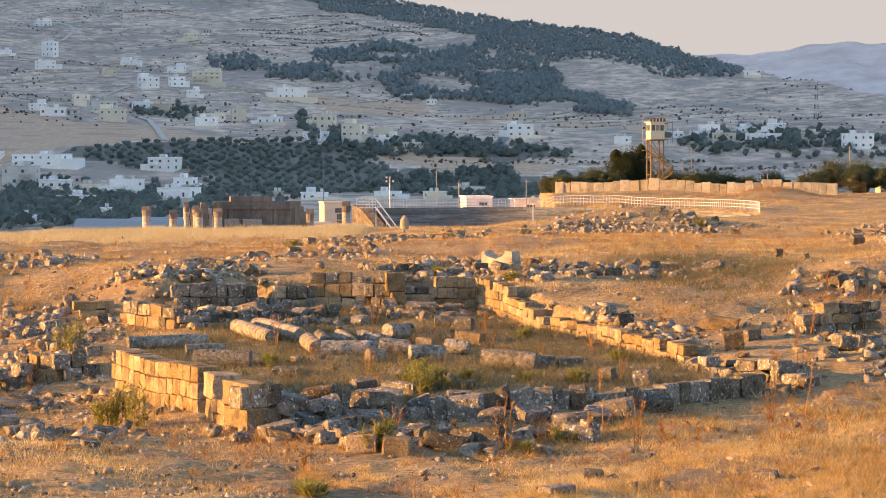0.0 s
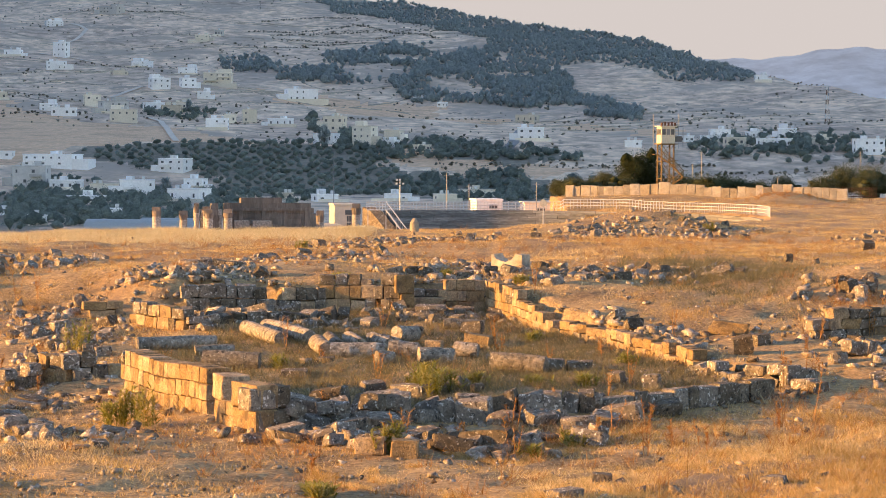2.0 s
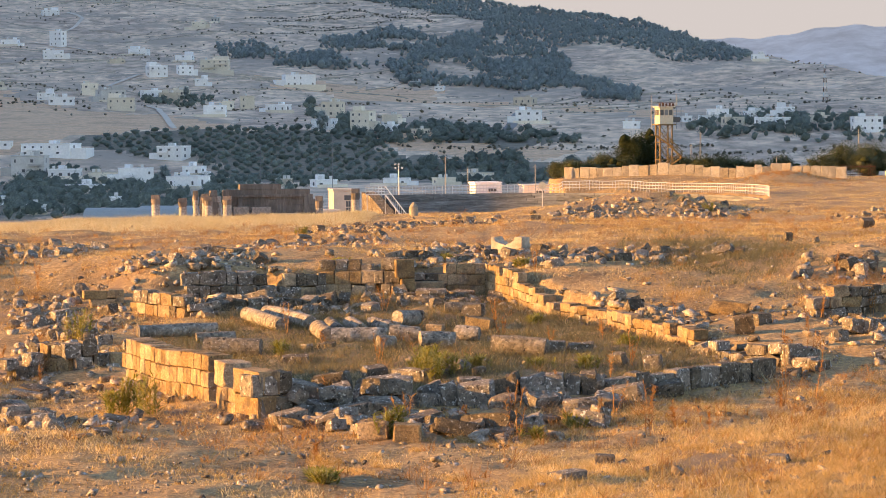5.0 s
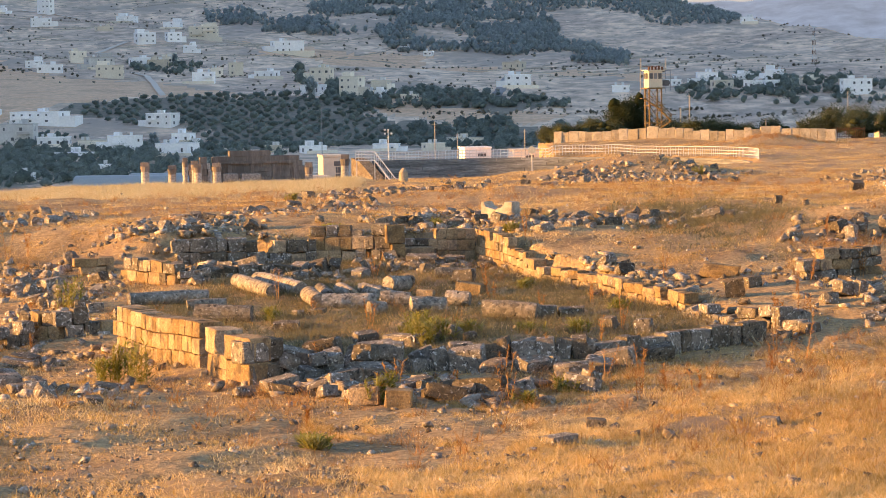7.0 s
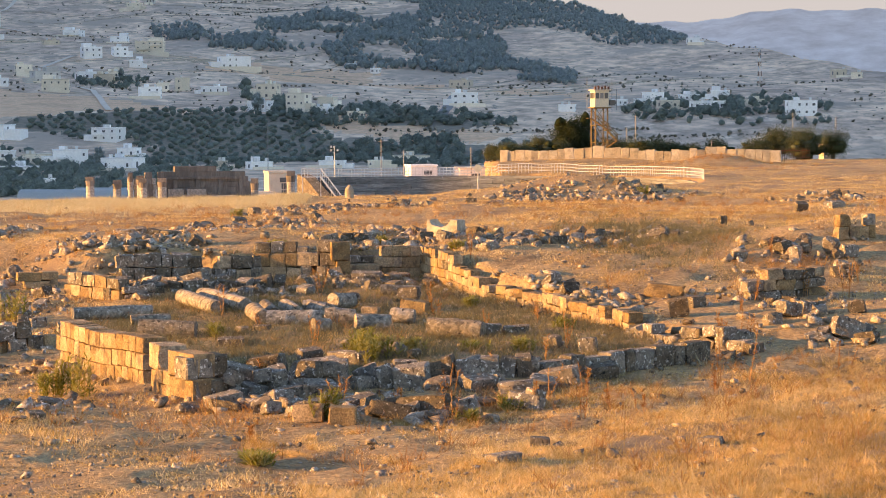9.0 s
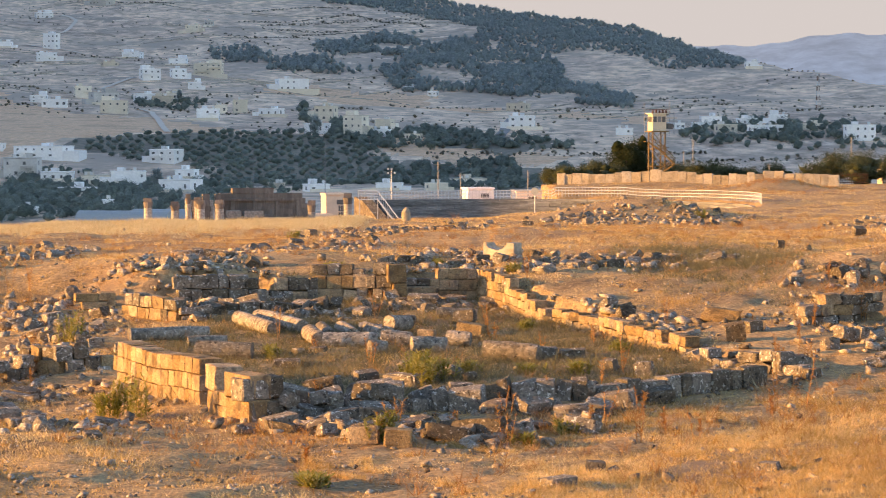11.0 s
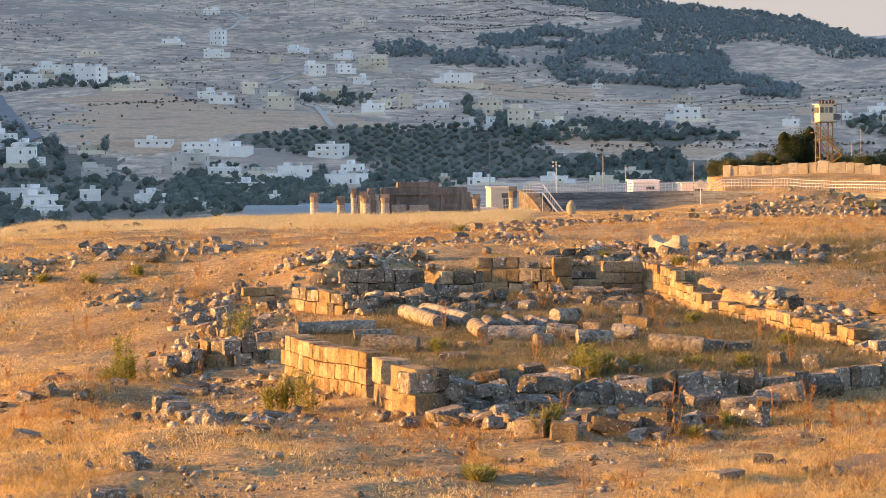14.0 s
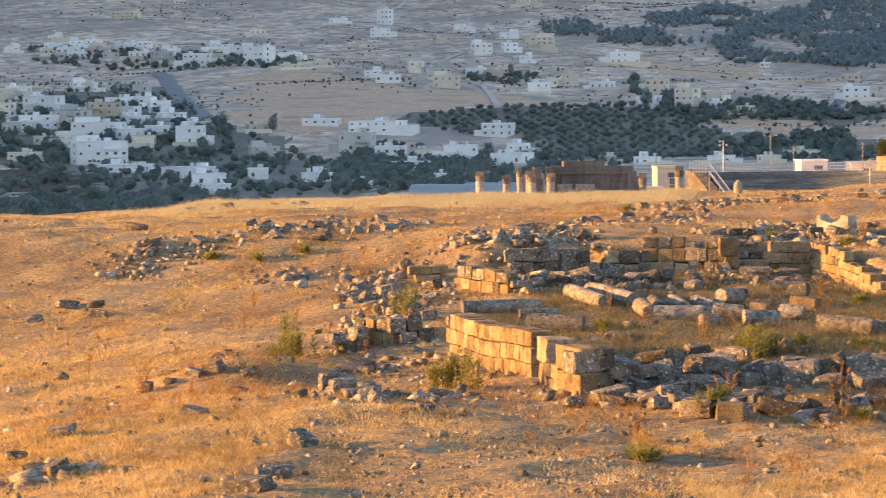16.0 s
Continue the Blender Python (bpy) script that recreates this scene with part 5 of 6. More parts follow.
def tree(name, x, y, h, w, material, label, category, seed, group="", low=0.3, z=None):
    rng = np.random.default_rng(seed)
    root = thing(name, pose(x, y, ground(x, y) if z is None else z), label, category, group)
    bm = fresh()
    lean = Vector((rng.normal(0, 0.1) * w, rng.normal(0, 0.1) * w, h * 0.55))
    bmesh.ops.create_cone(bm, cap_ends=True, segments=7, radius1=h * 0.045, radius2=h * 0.02, depth=h * 0.6, matrix=Matrix.Translation((0, 0, h * 0.28)))
    for k in range(5):
        a = 6.28 * k / 5
        bar(bm, (0, 0, h * rng.uniform(0.2, 0.45)), (math.cos(a) * w * 0.32, math.sin(a) * w * 0.32, h * rng.uniform(0.5, 0.8)), h * 0.012, 4)
    part("trunk", bm, M_BARK, root)
    v, t = crown(rng, w, h * (1 - low), 110, 100, 0.05 + 0.005 * h, 0.4)
    for _ in range(16):
        c, ct = lumpy(rng, w * 0.42, h * (1 - low) * 0.36)
        c = c + rng.normal(0, 1, 3) * np.array([w * 0.2, w * 0.2, h * (1 - low) * 0.19])
        v, t = np.concatenate([v, c]), np.concatenate([t, ct + len(v)])
    v[:, 2] += h * (low + (1 - low) / 2)
    part("crown", tri_mesh("crown", v, t), material, root)
    return root


def spread_trees(name, xs, ys, heights, ratio, material, label, category, seed, leaves=28):
    """Far trees in one mesh: a short trunk and an uneven crown of leaf clumps each."""
    rng = np.random.default_rng(seed)
    kinds = []
    for _ in range(8):
        v, t = crown(rng, ratio, 0.95, 12, leaves // 3, 0.05, 0.55)
        c, ct = lumpy(rng, ratio * 1.02, 0.92)
        v, t = np.concatenate([v, c]), np.concatenate([t, ct + len(v)])
        v[:, 2] += 0.42
        trunk = np.array([(-0.05, 0, -0.1), (0.05, 0, -0.1), (0, 0, 0.6), (0, -0.05, -0.1), (0, 0.05, -0.1), (0, 0, 0.6)])
        kinds.append((np.concatenate([v, trunk]), np.concatenate([t, np.array([(0, 1, 2), (3, 4, 5)]) + len(v)])))
    places = np.column_stack([xs, ys, land(xs, ys)])
    v, t = scattered(kinds, places, heights, rng, tilt=0.03)
    solid(name, tri_mesh(name, v, t), material, Matrix(), label, category, kind="stuff")


def fill(poly, count, rng):
    p = np.array(poly, float)
    x = rng.uniform(p[:, 0].min(), p[:, 0].max(), count * 6)
    y = rng.uniform(p[:, 1].min(), p[:, 1].max(), count * 6)
    k = inside(poly, x, y)
    return x[k][:count], y[k][:count]


def woods():
    rng = np.random.default_rng(21)
    p = np.array(ORCHARD, float)
    gx, gy = np.meshgrid(np.arange(p[:, 0].min() - 300, p[:, 0].max() + 300, 5.4), np.arange(p[:, 1].min(), p[:, 1].max(), 8.4))
    gx, gy = gx + gy * 0.22 - 250, gy
    gx, gy = gx.ravel() + rng.normal(0, 0.5, gx.size), gy.ravel() + rng.normal(0, 0.5, gx.size)
    k = inside(ORCHARD, gx, gy) & (rng.random(gx.size) < 0.95)
    spread_trees("olive_orchard", gx[k], gy[k], rng.uniform(2.6, 3.3, k.sum()), 1.35, M_HAZY_OLIVE, "rows of grey-green olive trees on the slope", "orchard", 1, 24)
    x, y = fill(PINE_WOOD, 4200, rng)
    k = rng.random(len(x)) < 0.34 + 0.9 * np.sin(x * 0.075 + y * 0.013) * np.sin(y * 0.031 + 1) + 0.45 * ease(-40, 40, x)
    x, y = x[k], y[k]
    rx, ry = fill(RIDGE_WOOD, 4600, rng)
    heights = np.concatenate([rng.uniform(2.6, 6.4, len(x)), rng.uniform(2.4, 4.8, len(rx))])
    x, y = np.concatenate([x, rx]), np.concatenate([y, ry])
    spread_trees("pine_wood", x, y, heights, 0.85, M_HAZY_PINE, "dark pine wood along the hillside", "woodland", 2, 15)
    xs, ys, hs = [], [], []
    for poly, n, lo, hi in ((GROVE, 260, 2.5, 4), (GROVE_LOW, 170, 2.5, 4.4), (TOWN_TREES, 620, 1.6, 4.2), (TOWN_TREES_WEST, 520, 1.6, 4.4), (TOWN_GARDENS, 230, 2.6, 6.0), (WEST_GARDENS, 260, 2.2, 5.0), (SLOPE_GARDEN, 70, 2.2, 4.2), (HOUSE_TREES, 16, 3, 6), (LOW_HOUSE_TREES, 18, 2.5, 5), (EAST_TREES, 170, 2.5, 5), (EAST_HEDGE, 80, 1.6, 3.2), (THEATRE_GROVE, 150, 2.0, 4.0), (BROW_TREES, 110, 2.2, 4)):
        x, y = fill(poly, n, rng)
        xs.append(x), ys.append(y), hs.append(rng.uniform(lo, hi, len(x)))
    spread_trees("valley_trees", np.concatenate(xs), np.concatenate(ys), np.concatenate(hs), 1.15, M_HAZY_OLIVE, "dark garden trees between the houses", "trees", 3, 30)
    n = 9000
    d = rng.uniform(1000, 2500, n)
    a = rng.uniform(-0.36, 0.22, n)
    x, y = a * d, d
    k = rng.random(n) < 0.3 + 0.8 * np.sin(x * 0.021 + 2) * np.sin(y * 0.013)
    x, y = x[k], y[k]
    rows = []
    for line in range(26):
        r, side = rng.uniform(1180, 2150), rng.uniform(-0.33, 0.16)
        m = int(rng.integers(25, 60))
        q = np.linspace(0, rng.uniform(0.03, 0.09), m) + rng.normal(0, 0.0006, m)
        rows.append(np.stack([(side + q) * r, r + rng.uniform(-30, 30) * np.linspace(-1, 1, m) + rng.normal(0, 2, m)], 1))
    for xa, ya, xb, yb in FIELD_ROWS:
        m = int(math.hypot(xb - xa, yb - ya) / 1.3)
        q = np.linspace(0, 1, m)
        rows.append(np.stack([xa + (xb - xa) * q + rng.normal(0, 0.8, m), ya + (yb - ya) * q + rng.normal(0, 2.5, m)], 1))
    rows = np.concatenate(rows)
    x, y = np.concatenate([x, rows[:, 0]]), np.concatenate([y, rows[:, 1]])
    spread_trees("hillside_scrub", x, y, rng.uniform(0.5, 1.7, len(x)), 1.4, M_SCRUB, "scattered dark shrubs on the bare hillside", "shrubs", 4, 6)


woods()
for i, (x, y, h) in enumerate(CYPRESSES):
    tree("cypress", x, y, h, h * 0.45, M_HAZY_PINE, "tall dark conifer between pale houses", "tree", 40 + i, "tall trees in the town", 0.08)
NEAR_TREES = [(26.2, 352, 6.0, 4.6), (28.6, 354, 7.4, 4.4), (22, 350, 3.4, 4.0), (17.5, 345, 2.6, 3.6), (25, 349, 3.0, 4.0), (33, 352, 3.2, 4.4), (36.5, 350, 3.0, 4.4), (40, 353, 3.2, 4.2), (57.5, 352, 4.6, 5.0), (62.0, 356, 5.0, 5.4), (65.5, 350, 4.4, 4.6), (54, 349, 3.4, 4.2), (77, 350, 5.0, 5.0), (19.6, 347, 2.4, 3.4), (15.8, 352, 2.2, 3.2), (30.5, 355, 2.6, 3.8), (34.8, 356, 2.8, 4.0), (38.4, 351, 2.6, 3.6), (42.5, 356, 2.8, 3.8), (45, 352, 2.4, 3.4), (49, 355, 3.0, 4.0), (59.5, 346, 3.4, 4.2)]
for i, (x, y, h, w) in enumerate(NEAR_TREES):
    tree("pine" if i < 2 else "olive_tree", x, y, h, w, M_NEAR_PINE if i < 2 else M_NEAR_OLIVE, "dark round-headed pine behind the slab wall" if i < 2 else "bushy grey-green olive tree behind the slab wall", "tree", 70 + i, "trees by the watchtower", 0.1)


# ---- houses of the valley and the hill ----
def house(x, y, w, h, seed, group):
    rng = random.Random(seed)
    wall = M_WHITE if 11.5 < w < 12.5 and seed % 13 else rng.choice((M_WHITE, M_WHITE, M_WHITE, M_WHITE, M_CREAM, M_CREAM, M_CONCRETE) if seed % 13 else (M_OCHRE,))
    tone = {M_WHITE.name: "white rendered", M_CREAM.name: "cream stone-faced", M_CONCRETE.name: "grey unfinished concrete", M_OCHRE.name: "ochre rendered"}[wall.name]
    floors = max(1, round((h - 0.5) / 3.1))
    d = min(max(w * rng.uniform(0.6, 0.9), 6), 14)
    root = thing("house", pose(x, y + d / 2, ground(x, y + d / 2) - 0.3, 0, 0, rng.uniform(-28, 28)), f"{tone} flat-roofed house, {('one storey', 'two storeys', 'three storeys', 'four storeys')[min(floors, 4) - 1]}", "house", group)
    high = rng.random() < 0.4 and h > 5
    h = h - 1.4 if high else h - 0.3
    deep = -6.0
    slab("wall", wall, root, 0, 0, deep, w, d, h - deep)
    roof = slab("roof", wall, root, 0, 0, h, w + 0.3, d + 0.3, 0.35)
    if w > 8:
        slab("stair_head", wall, roof, rng.uniform(-0.3, 0.3) * w, d * 0.15, h + 0.35, 2.6, 2.6, rng.uniform(1.0, 1.8))
    if high:
        slab("upper_room", wall, root, rng.choice((-0.24, 0.24)) * w, d * 0.1, h + 0.35, w * 0.45, d * 0.6, 2.2)
    if rng.random() < 0.6 and w > 7:
        side = rng.choice((-1, 1))
        slab("annex", wall, root, side * w * 0.62, -d * 0.1, deep, w * 0.4, d * 0.7, h * rng.uniform(0.4, 0.7) - deep)
    if rng.random() < 0.5:
        slab("garden_wall", M_CREAM, root, rng.uniform(-0.3, 0.3) * w, -d * 0.75, deep, w * 1.4, 0.4, 1.3 - deep)
    for k in range(rng.randint(1, 2)):
        slab("water_tank", M_RAIL, roof, rng.uniform(-0.35, 0.35) * w, -d * rng.uniform(0, 0.3), h + 0.35, 1.1, 1.1, 1.2)
    step = h / floors
    for f in range(floors):
        n = max(2, min(6, int(w / 3.2)))
        for k in range(n):
            if rng.random() < 0.3:
                continue
            slab("window", M_WINDOW, root, (-0.5 + (k + 0.5) / n) * w, -d / 2, f * step + step * 0.36, rng.choice((0.7, 0.9, 1.2)), 0.16, step * 0.32)
        for s in (-1, 1):
            slab("window", M_WINDOW, root, s * w / 2, -d * 0.15, f * step + step * 0.32, 0.16, 1.4, step * 0.45)
        if f and rng.random() < 0.45:
            slab("balcony", wall, root, rng.choice((-0.22, 0.2)) * w, -d / 2 - 0.6, f * step - 0.1, w * 0.36, 1.2, 0.95)
    return root


COUNT = 0
for rows, group in ((UPPER_HOUSES, "houses high on the hill"), (SLOPE_HOUSES, "houses on the lower slope"), (EAST_HOUSES, "houses under the eastern spur"), (VALLEY_HOUSES, "houses in the valley"),
                    (TOWN_HOUSES, "houses of the town"), (WEST_HOUSES, "houses of the western quarter"), (WEST_CLUSTER, "houses of the western quarter"), (TOWN_CLUSTER, "houses of the town")):
    for x, y, w, h in rows:
        COUNT += 1
        house(x, y, w, h, COUNT, group)


def ribbon(name, points, width, material, label, category):
    """A strip laid on the land along points."""
    pts = []
    for (xa, ya), (xb, yb) in zip(points, points[1:]):
        for k in range(24):
            pts.append((xa + (xb - xa) * k / 24, ya + (yb - ya) * k / 24))
    v, t = [], []
    for i, (x, y) in enumerate(pts):
        a, b = pts[max(i - 1, 0)], pts[min(i + 1, len(pts) - 1)]
        way = Vector((b[0] - a[0], b[1] - a[1])).normalized()
        for s in (-1, 0, 1):
            px, py = x + way.y * s * width / 2, y - way.x * s * width / 2
            v.append((px, py, ground(px, py) + 0.45))
        if i:
            for k in (0, 1):
                a = 3 * (i - 1) + k
                t += [(a, a + 1, a + 4), (a, a + 4, a + 3)]
    solid(name, tri_mesh(name, v, t), material, Matrix(), label, category, kind="structure")


for points in ([(-304, 1882), (-303, 1973), (-324, 2026)], [(-206, 1437), (-193, 1485)], [(-311, 1793), (-277, 1758), (-262, 1752)], [(-164, 1267), (-153, 1251), (-125, 1081)]):
    ribbon("track", points, 3.0, M_TRACK, "pale dirt track winding across the hillside", "track")
ribbon("road", ROAD, 5.0, M_ASPHALT, "grey straight road up the far slope", "road")
ribbon("road", TOWN_ROAD, 9.0, M_ASPHALT, "grey asphalt road between the houses", "road")


# ---- the theatre, its rail, and the stage building ----
CX, CY, RADIUS = 6.0, 262.0, 28.0


def arc_band(r0, r1, z0, z1, a0, a1, n):
    bm = fresh()
    rings = []
    for k in range(n + 1):
        a = a0 + (a1 - a0) * k / n
        c, s = math.cos(a), math.sin(a)
        rings.append([bm.verts.new((r * c, r * s, z)) for r, z in ((r0, z0), (r1, z0), (r1, z1), (r0, z1))])
    for p, q in zip(rings, rings[1:]):
        for k in range(4):
            j = (k + 1) % 4
            bm.faces.new((p[k], p[j], q[j], q[k]))
    bm.faces.new(rings[0])
    bm.faces.new(rings[-1][::-1])
    bmesh.ops.recalc_face_normals(bm, faces=bm.faces[:])
    return bm


def theatre():
    rng = random.Random(3)
    root = thing("theatre", pose(CX, CY, 0), "ancient theatre with curved rows of grey stone seats", "theatre")
    for row in range(18):
        r = RADIUS - row * 0.5
        a = radians(-6)
        while a < radians(121):
            w = rng.uniform(2.4, 4.6) / r
            b = min(a + w, radians(121))
            drop = rng.uniform(0, 0.05)
            part("seat", arc_band(r - 0.5, r - 0.06, -7.0, 1.02 - row * 0.3 - drop, a, b - 0.002, 4), M_SEATS, root)
            a = b
    end = radians(122)
    bm = fresh()
    c, s = math.cos(end), math.sin(end)
    tops = [(29.4, 1.3), (27.6, 1.0), (26.0, 0.0), (24.4, -0.9), (22.6, -2.2), (20.6, -3.6)]
    rows = []
    for r, z in tops:
        rows.append([bm.verts.new((c * r - side * 1.3, s * r, height)) for side in (0, 1) for height in (-10, z + rng.uniform(-0.1, 0.1))])
    for p, q in zip(rows, rows[1:]):
        for a, b in ((0, 1), (1, 3), (3, 2)):
            bm.faces.new((p[a], p[b], q[b], q[a]))
    bm.faces.new((rows[0][0], rows[0][2], rows[0][3], rows[0][1]))
    bm.faces.new((rows[-1][0], rows[-1][1], rows[-1][3], rows[-1][2]))
    bmesh.ops.recalc_face_normals(bm, faces=bm.faces[:])
    part("return_wall", bm, M_ROCK, root, "sloping end wall of rough brown masonry")
    rail = thing("rail_fence", pose(CX, CY, 0), "white lattice rail along the rim of the theatre", "rail fence")
    a, n = radians(-8), 150
    step = radians(127) / n
    last = None
    for k in range(n + 1):
        ang = a + step * k
        p = Vector((math.cos(ang) * (RADIUS + 0.5), math.sin(ang) * (RADIUS + 0.5), 0))
        p.z = max(1.05 + 0.4 * max(0, math.cos(ang)), ground(CX + p.x, CY + p.y) + 0.02)
        slab("post", M_RAIL, rail, p.x, p.y, p.z - 0.2, 0.05, 0.05, 1.15)
        if last is not None:
            for lift in (0.15, 0.52, 0.9):
                part("bar", bar(fresh(), last + Vector((0, 0, lift)), p + Vector((0, 0, lift)), 0.035, 4), M_RAIL, rail)
        last = p
    stair = thing("metal_stair", pose(-7.6, 277.5, ground(-7.6, 277.5)), "white metal stair against the theatre wall", "stair")
    low, top = -1.9, 1.3
    z0 = -ground(-7.6, 277.5)
    for y in (-0.6, 0.6):
        part("stringer", bar(fresh(), (2.2, y, low + z0), (-0.2, y, top + z0), 0.08), M_RAIL, stair)
        part("handrail", bar(fresh(), (2.2, y, low + 1 + z0), (-0.2, y, top + 1 + z0), 0.05), M_RAIL, stair)
    for k in range(10):
        slab("tread", M_RAIL, stair, 2.2 - 0.24 * k, 0, low + 0.32 * k + z0, 0.26, 1.2, 0.05)
        slab("baluster", M_RAIL, stair, 2.2 - 0.24 * k, -0.6, low + 0.32 * k + z0, 0.04, 0.04, 1.0)
    for xa, xb, lift in ((-2.4, -0.2, top), (2.2, 4.0, low)):
        slab("landing", M_RAIL, stair, (xa + xb) / 2, 0, lift + z0 - 0.05, xb - xa, 1.2, 0.06)
        for rise in (0.35, 0.68, 1.0):
            part("handrail", bar(fresh(), (xa, -0.6, lift + rise + z0), (xb, -0.6, lift + rise + z0), 0.045, 4), M_RAIL, stair)
        for k in range(7):
            slab("baluster", M_RAIL, stair, xa + (xb - xa) * k / 6, -0.6, lift + z0, 0.05, 0.05, 1.0)
    for x in (-2.3, -0.2, 1.0, 2.2):
        slab("leg", M_RAIL, stair, x, 0.5, -0.5, 0.09, 0.09, z0 + top - max(x + 0.2, 0) * 1.33 + 0.5)


theatre()


def column(x, y, top, r, capital=True, seed=0, label="standing column of brown limestone with a worn capital"):
    z = ground(x, y)
    h = top - z
    root = thing("column", pose(x, y, z), label, "column", "columns of the stage")
    n = 7
    for k in range(n):
        bm = fresh()
        seg = h * 0.9 / n
        bmesh.ops.create_cone(bm, cap_ends=True, segments=16, radius1=r * (1 - 0.015 * k), radius2=r * (0.99 - 0.015 * k), depth=seg * 0.99, matrix=Matrix.Translation((0, 0, seg * (k + 0.5))))
        part("drum", bm, M_COLUMN, root)
    if capital:
        bm = fresh()
        bmesh.ops.create_cone(bm, cap_ends=True, segments=12, radius1=r * 0.9, radius2=r * 1.08, depth=h * 0.045, matrix=Matrix.Translation((0, 0, h * 0.923)))
        for v in bm.verts:
            v.co += Vector(noise.noise_vector(v.co * 3)) * 0.05
        capital = part("capital", bm, M_STAGE, root)
        slab("abacus", M_STAGE, capital, 0, 0, h * 0.945, r * 1.75, r * 1.75, h * 0.035)


for i, (x, y, top, r) in enumerate([(-29.8, 240, 2.7, 0.46), (-27.2, 241, 2.3, 0.44), (-26.2, 244, 3.0, 0.26), (-24.8, 243, 2.4, 0.44), (-22.6, 240, 2.5, 0.48), (-25.5, 247, 2.6, 0.4), (-13.8, 248, 2.3, 0.42), (-10.6, 262, 2.7, 0.5)]):
    column(x, y, top, r, True, i)


def stage():
    y = 252
    z = ground(-17, y)
    root = thing("stage_building", pose(-18.9, y, z, 0, 0, 15), "ruined stage building of brown ashlar with a stepped end", "ruin")
    rng = random.Random(6)
    top = 2.95 - z
    course = 0.55
    level = 0
    while level * course < top:
        s = level * course
        left = -4.9
        right = 5.8 if s < top - 4.2 else 5.8 - 2.4 * max(0, (s - (top - 4.2)) / 4.2)
        if s > top - 0.5:
            left, right = -3.6, 0.8
        x = left
        while x < right - 0.2:
            w = min(rng.uniform(0.9, 1.8), right - x)
            slab("block", M_STAGE, root, x + w / 2, rng.uniform(-0.03, 0.03), s, w - 0.006, 1.0, course - 0.006)
            x += w
        level += 1
    slab("cornice", M_STAGE, root, -0.7, -0.12, top - 1.1, 8.2, 1.25, 0.28)
    for x, w, h in ((-4.2, 3.6, 4.0), (0.0, 4.4, 3.4), (4.0, 3.0, 3.0)):
        slab("podium", M_SEATS, root, x, -4, 0, w, 1.2, top - 5.6 + h * 0.45)
    for x, w, h in ((-8.6, 0.45, 0.1), (-8.0, 0.35, 0.6), (-6.7, 0.8, 0.35), (-6.1, 0.4, 0.9), (-5.4, 0.6, 0.2)):
        k = 0
        while k * 0.62 < top - h - 0.5:
            slab("pier_block", M_COLUMN if w < 0.5 else M_STAGE, root, x + rng.uniform(-0.06, 0.06), -2.2, k * 0.62, w * rng.uniform(0.85, 1.1), 0.7, 0.6)
            k += 1
    for x in (-3.6, -1.2, 1.2, 3.4):
        slab("pilaster", M_STAGE, root, x, -0.56, 0, 0.45, 0.16, top - 1.15)
    for x, w, lift in ((-4.0, 1.5, 2.0), (-1.9, 2.0, 2.05), (-3.4, 2.6, 2.6), (0.6, 3.4, 2.75), (3.6, 2.6, 2.95)):
        slab("loose_course", M_COLUMN, root, x, -3.2, 0, w, 0.8, top - lift)
    for x in (-4.3, -2.6):
        slab("niche", M_STAGE, root, x, -2.5, 0, 1.3, 0.9, top - 2.6)


stage()


def depot(x, y, w, d, top, wall, label, lit=True):
    z = ground(x, y)
    h = top - z
    root = thing("house", pose(x, y, z - 0.2, 0, 0, 12), label, "house", "buildings by the theatre")
    slab("wall", wall, root, 0, 0, 0, w, d, h)
    slab("roof", wall, root, 0, 0, h, w + 0.2, d + 0.2, 0.25)
    for k in range(3):
        for r in range(2):
            slab("window", M_WINDOW, root, w * (0.12 + 0.11 * k), -d / 2, h - 3.0 + 0.9 * r, w * 0.08, 0.12, 0.75)
    slab("window", M_WINDOW, root, w * 0.15, -d / 2, h - 1.2, w * 0.3, 0.12, 0.6)


depot(-14.6, 316, 2.9, 4, 1.0, M_OCHRE, "small ochre building with a gridded window")
depot(-16.3, 312, 2.6, 4, -1.6, M_CREAM, "low cream annex beside the theatre")
depot(4.8, 345, 3.9, 4, 1.1, M_WHITE, "small white building behind the theatre rim")
depot(11.8, 345, 3.8, 3, 0.7, M_CREAM, "long low cream building behind the theatre")
depot(66.8, 362, 2.0, 2, 3.4, M_OCHRE, "small sunlit hut among olive trees")


def lamp_mast(x, y, top, label, dishes):
    z = ground(x, y)
    root = thing("mast", pose(x, y, z), label, "mast", "masts and poles")
    part("pole", bar(fresh(), (0, 0, -0.2), (0, 0, top - z), 0.04 + 0.0001 * y, 6), M_RAIL if dishes else M_GREYSTEEL, root)
    for k in range(dishes):
        slab("lamp", M_RAIL, root, (-0.4, 0.4, 0.0)[k % 3], -0.1, top - z - 0.6 + 0.45 * (k // 2), 0.22, 0.2, 0.22)
    if not dishes:
        slab("crossarm", M_GREYSTEEL, root, 0, 0, top - z - 0.4, 0.9, 0.08, 0.08)


lamp_mast(-6.5, 292, 4.6, "white floodlight mast by the theatre", 4)
lamp_mast(-0.9, 330, 5.0, "thin grey pole behind the theatre", 0)
lamp_mast(2.3, 345, 3.2, "thin grey pole behind the theatre", 0)
for x, y, top in ((-26, 520, 6.5), (-56, 700, 4.5), (38, 380, 6.0), (40.5, 390, 8.0), (47.5, 350, 4.4), (68, 400, 8.2), (79, 420, 7.4), (11.5, 330, 3.8)):
    lamp_mast(x, y, top, "slender grey utility pole", 0)


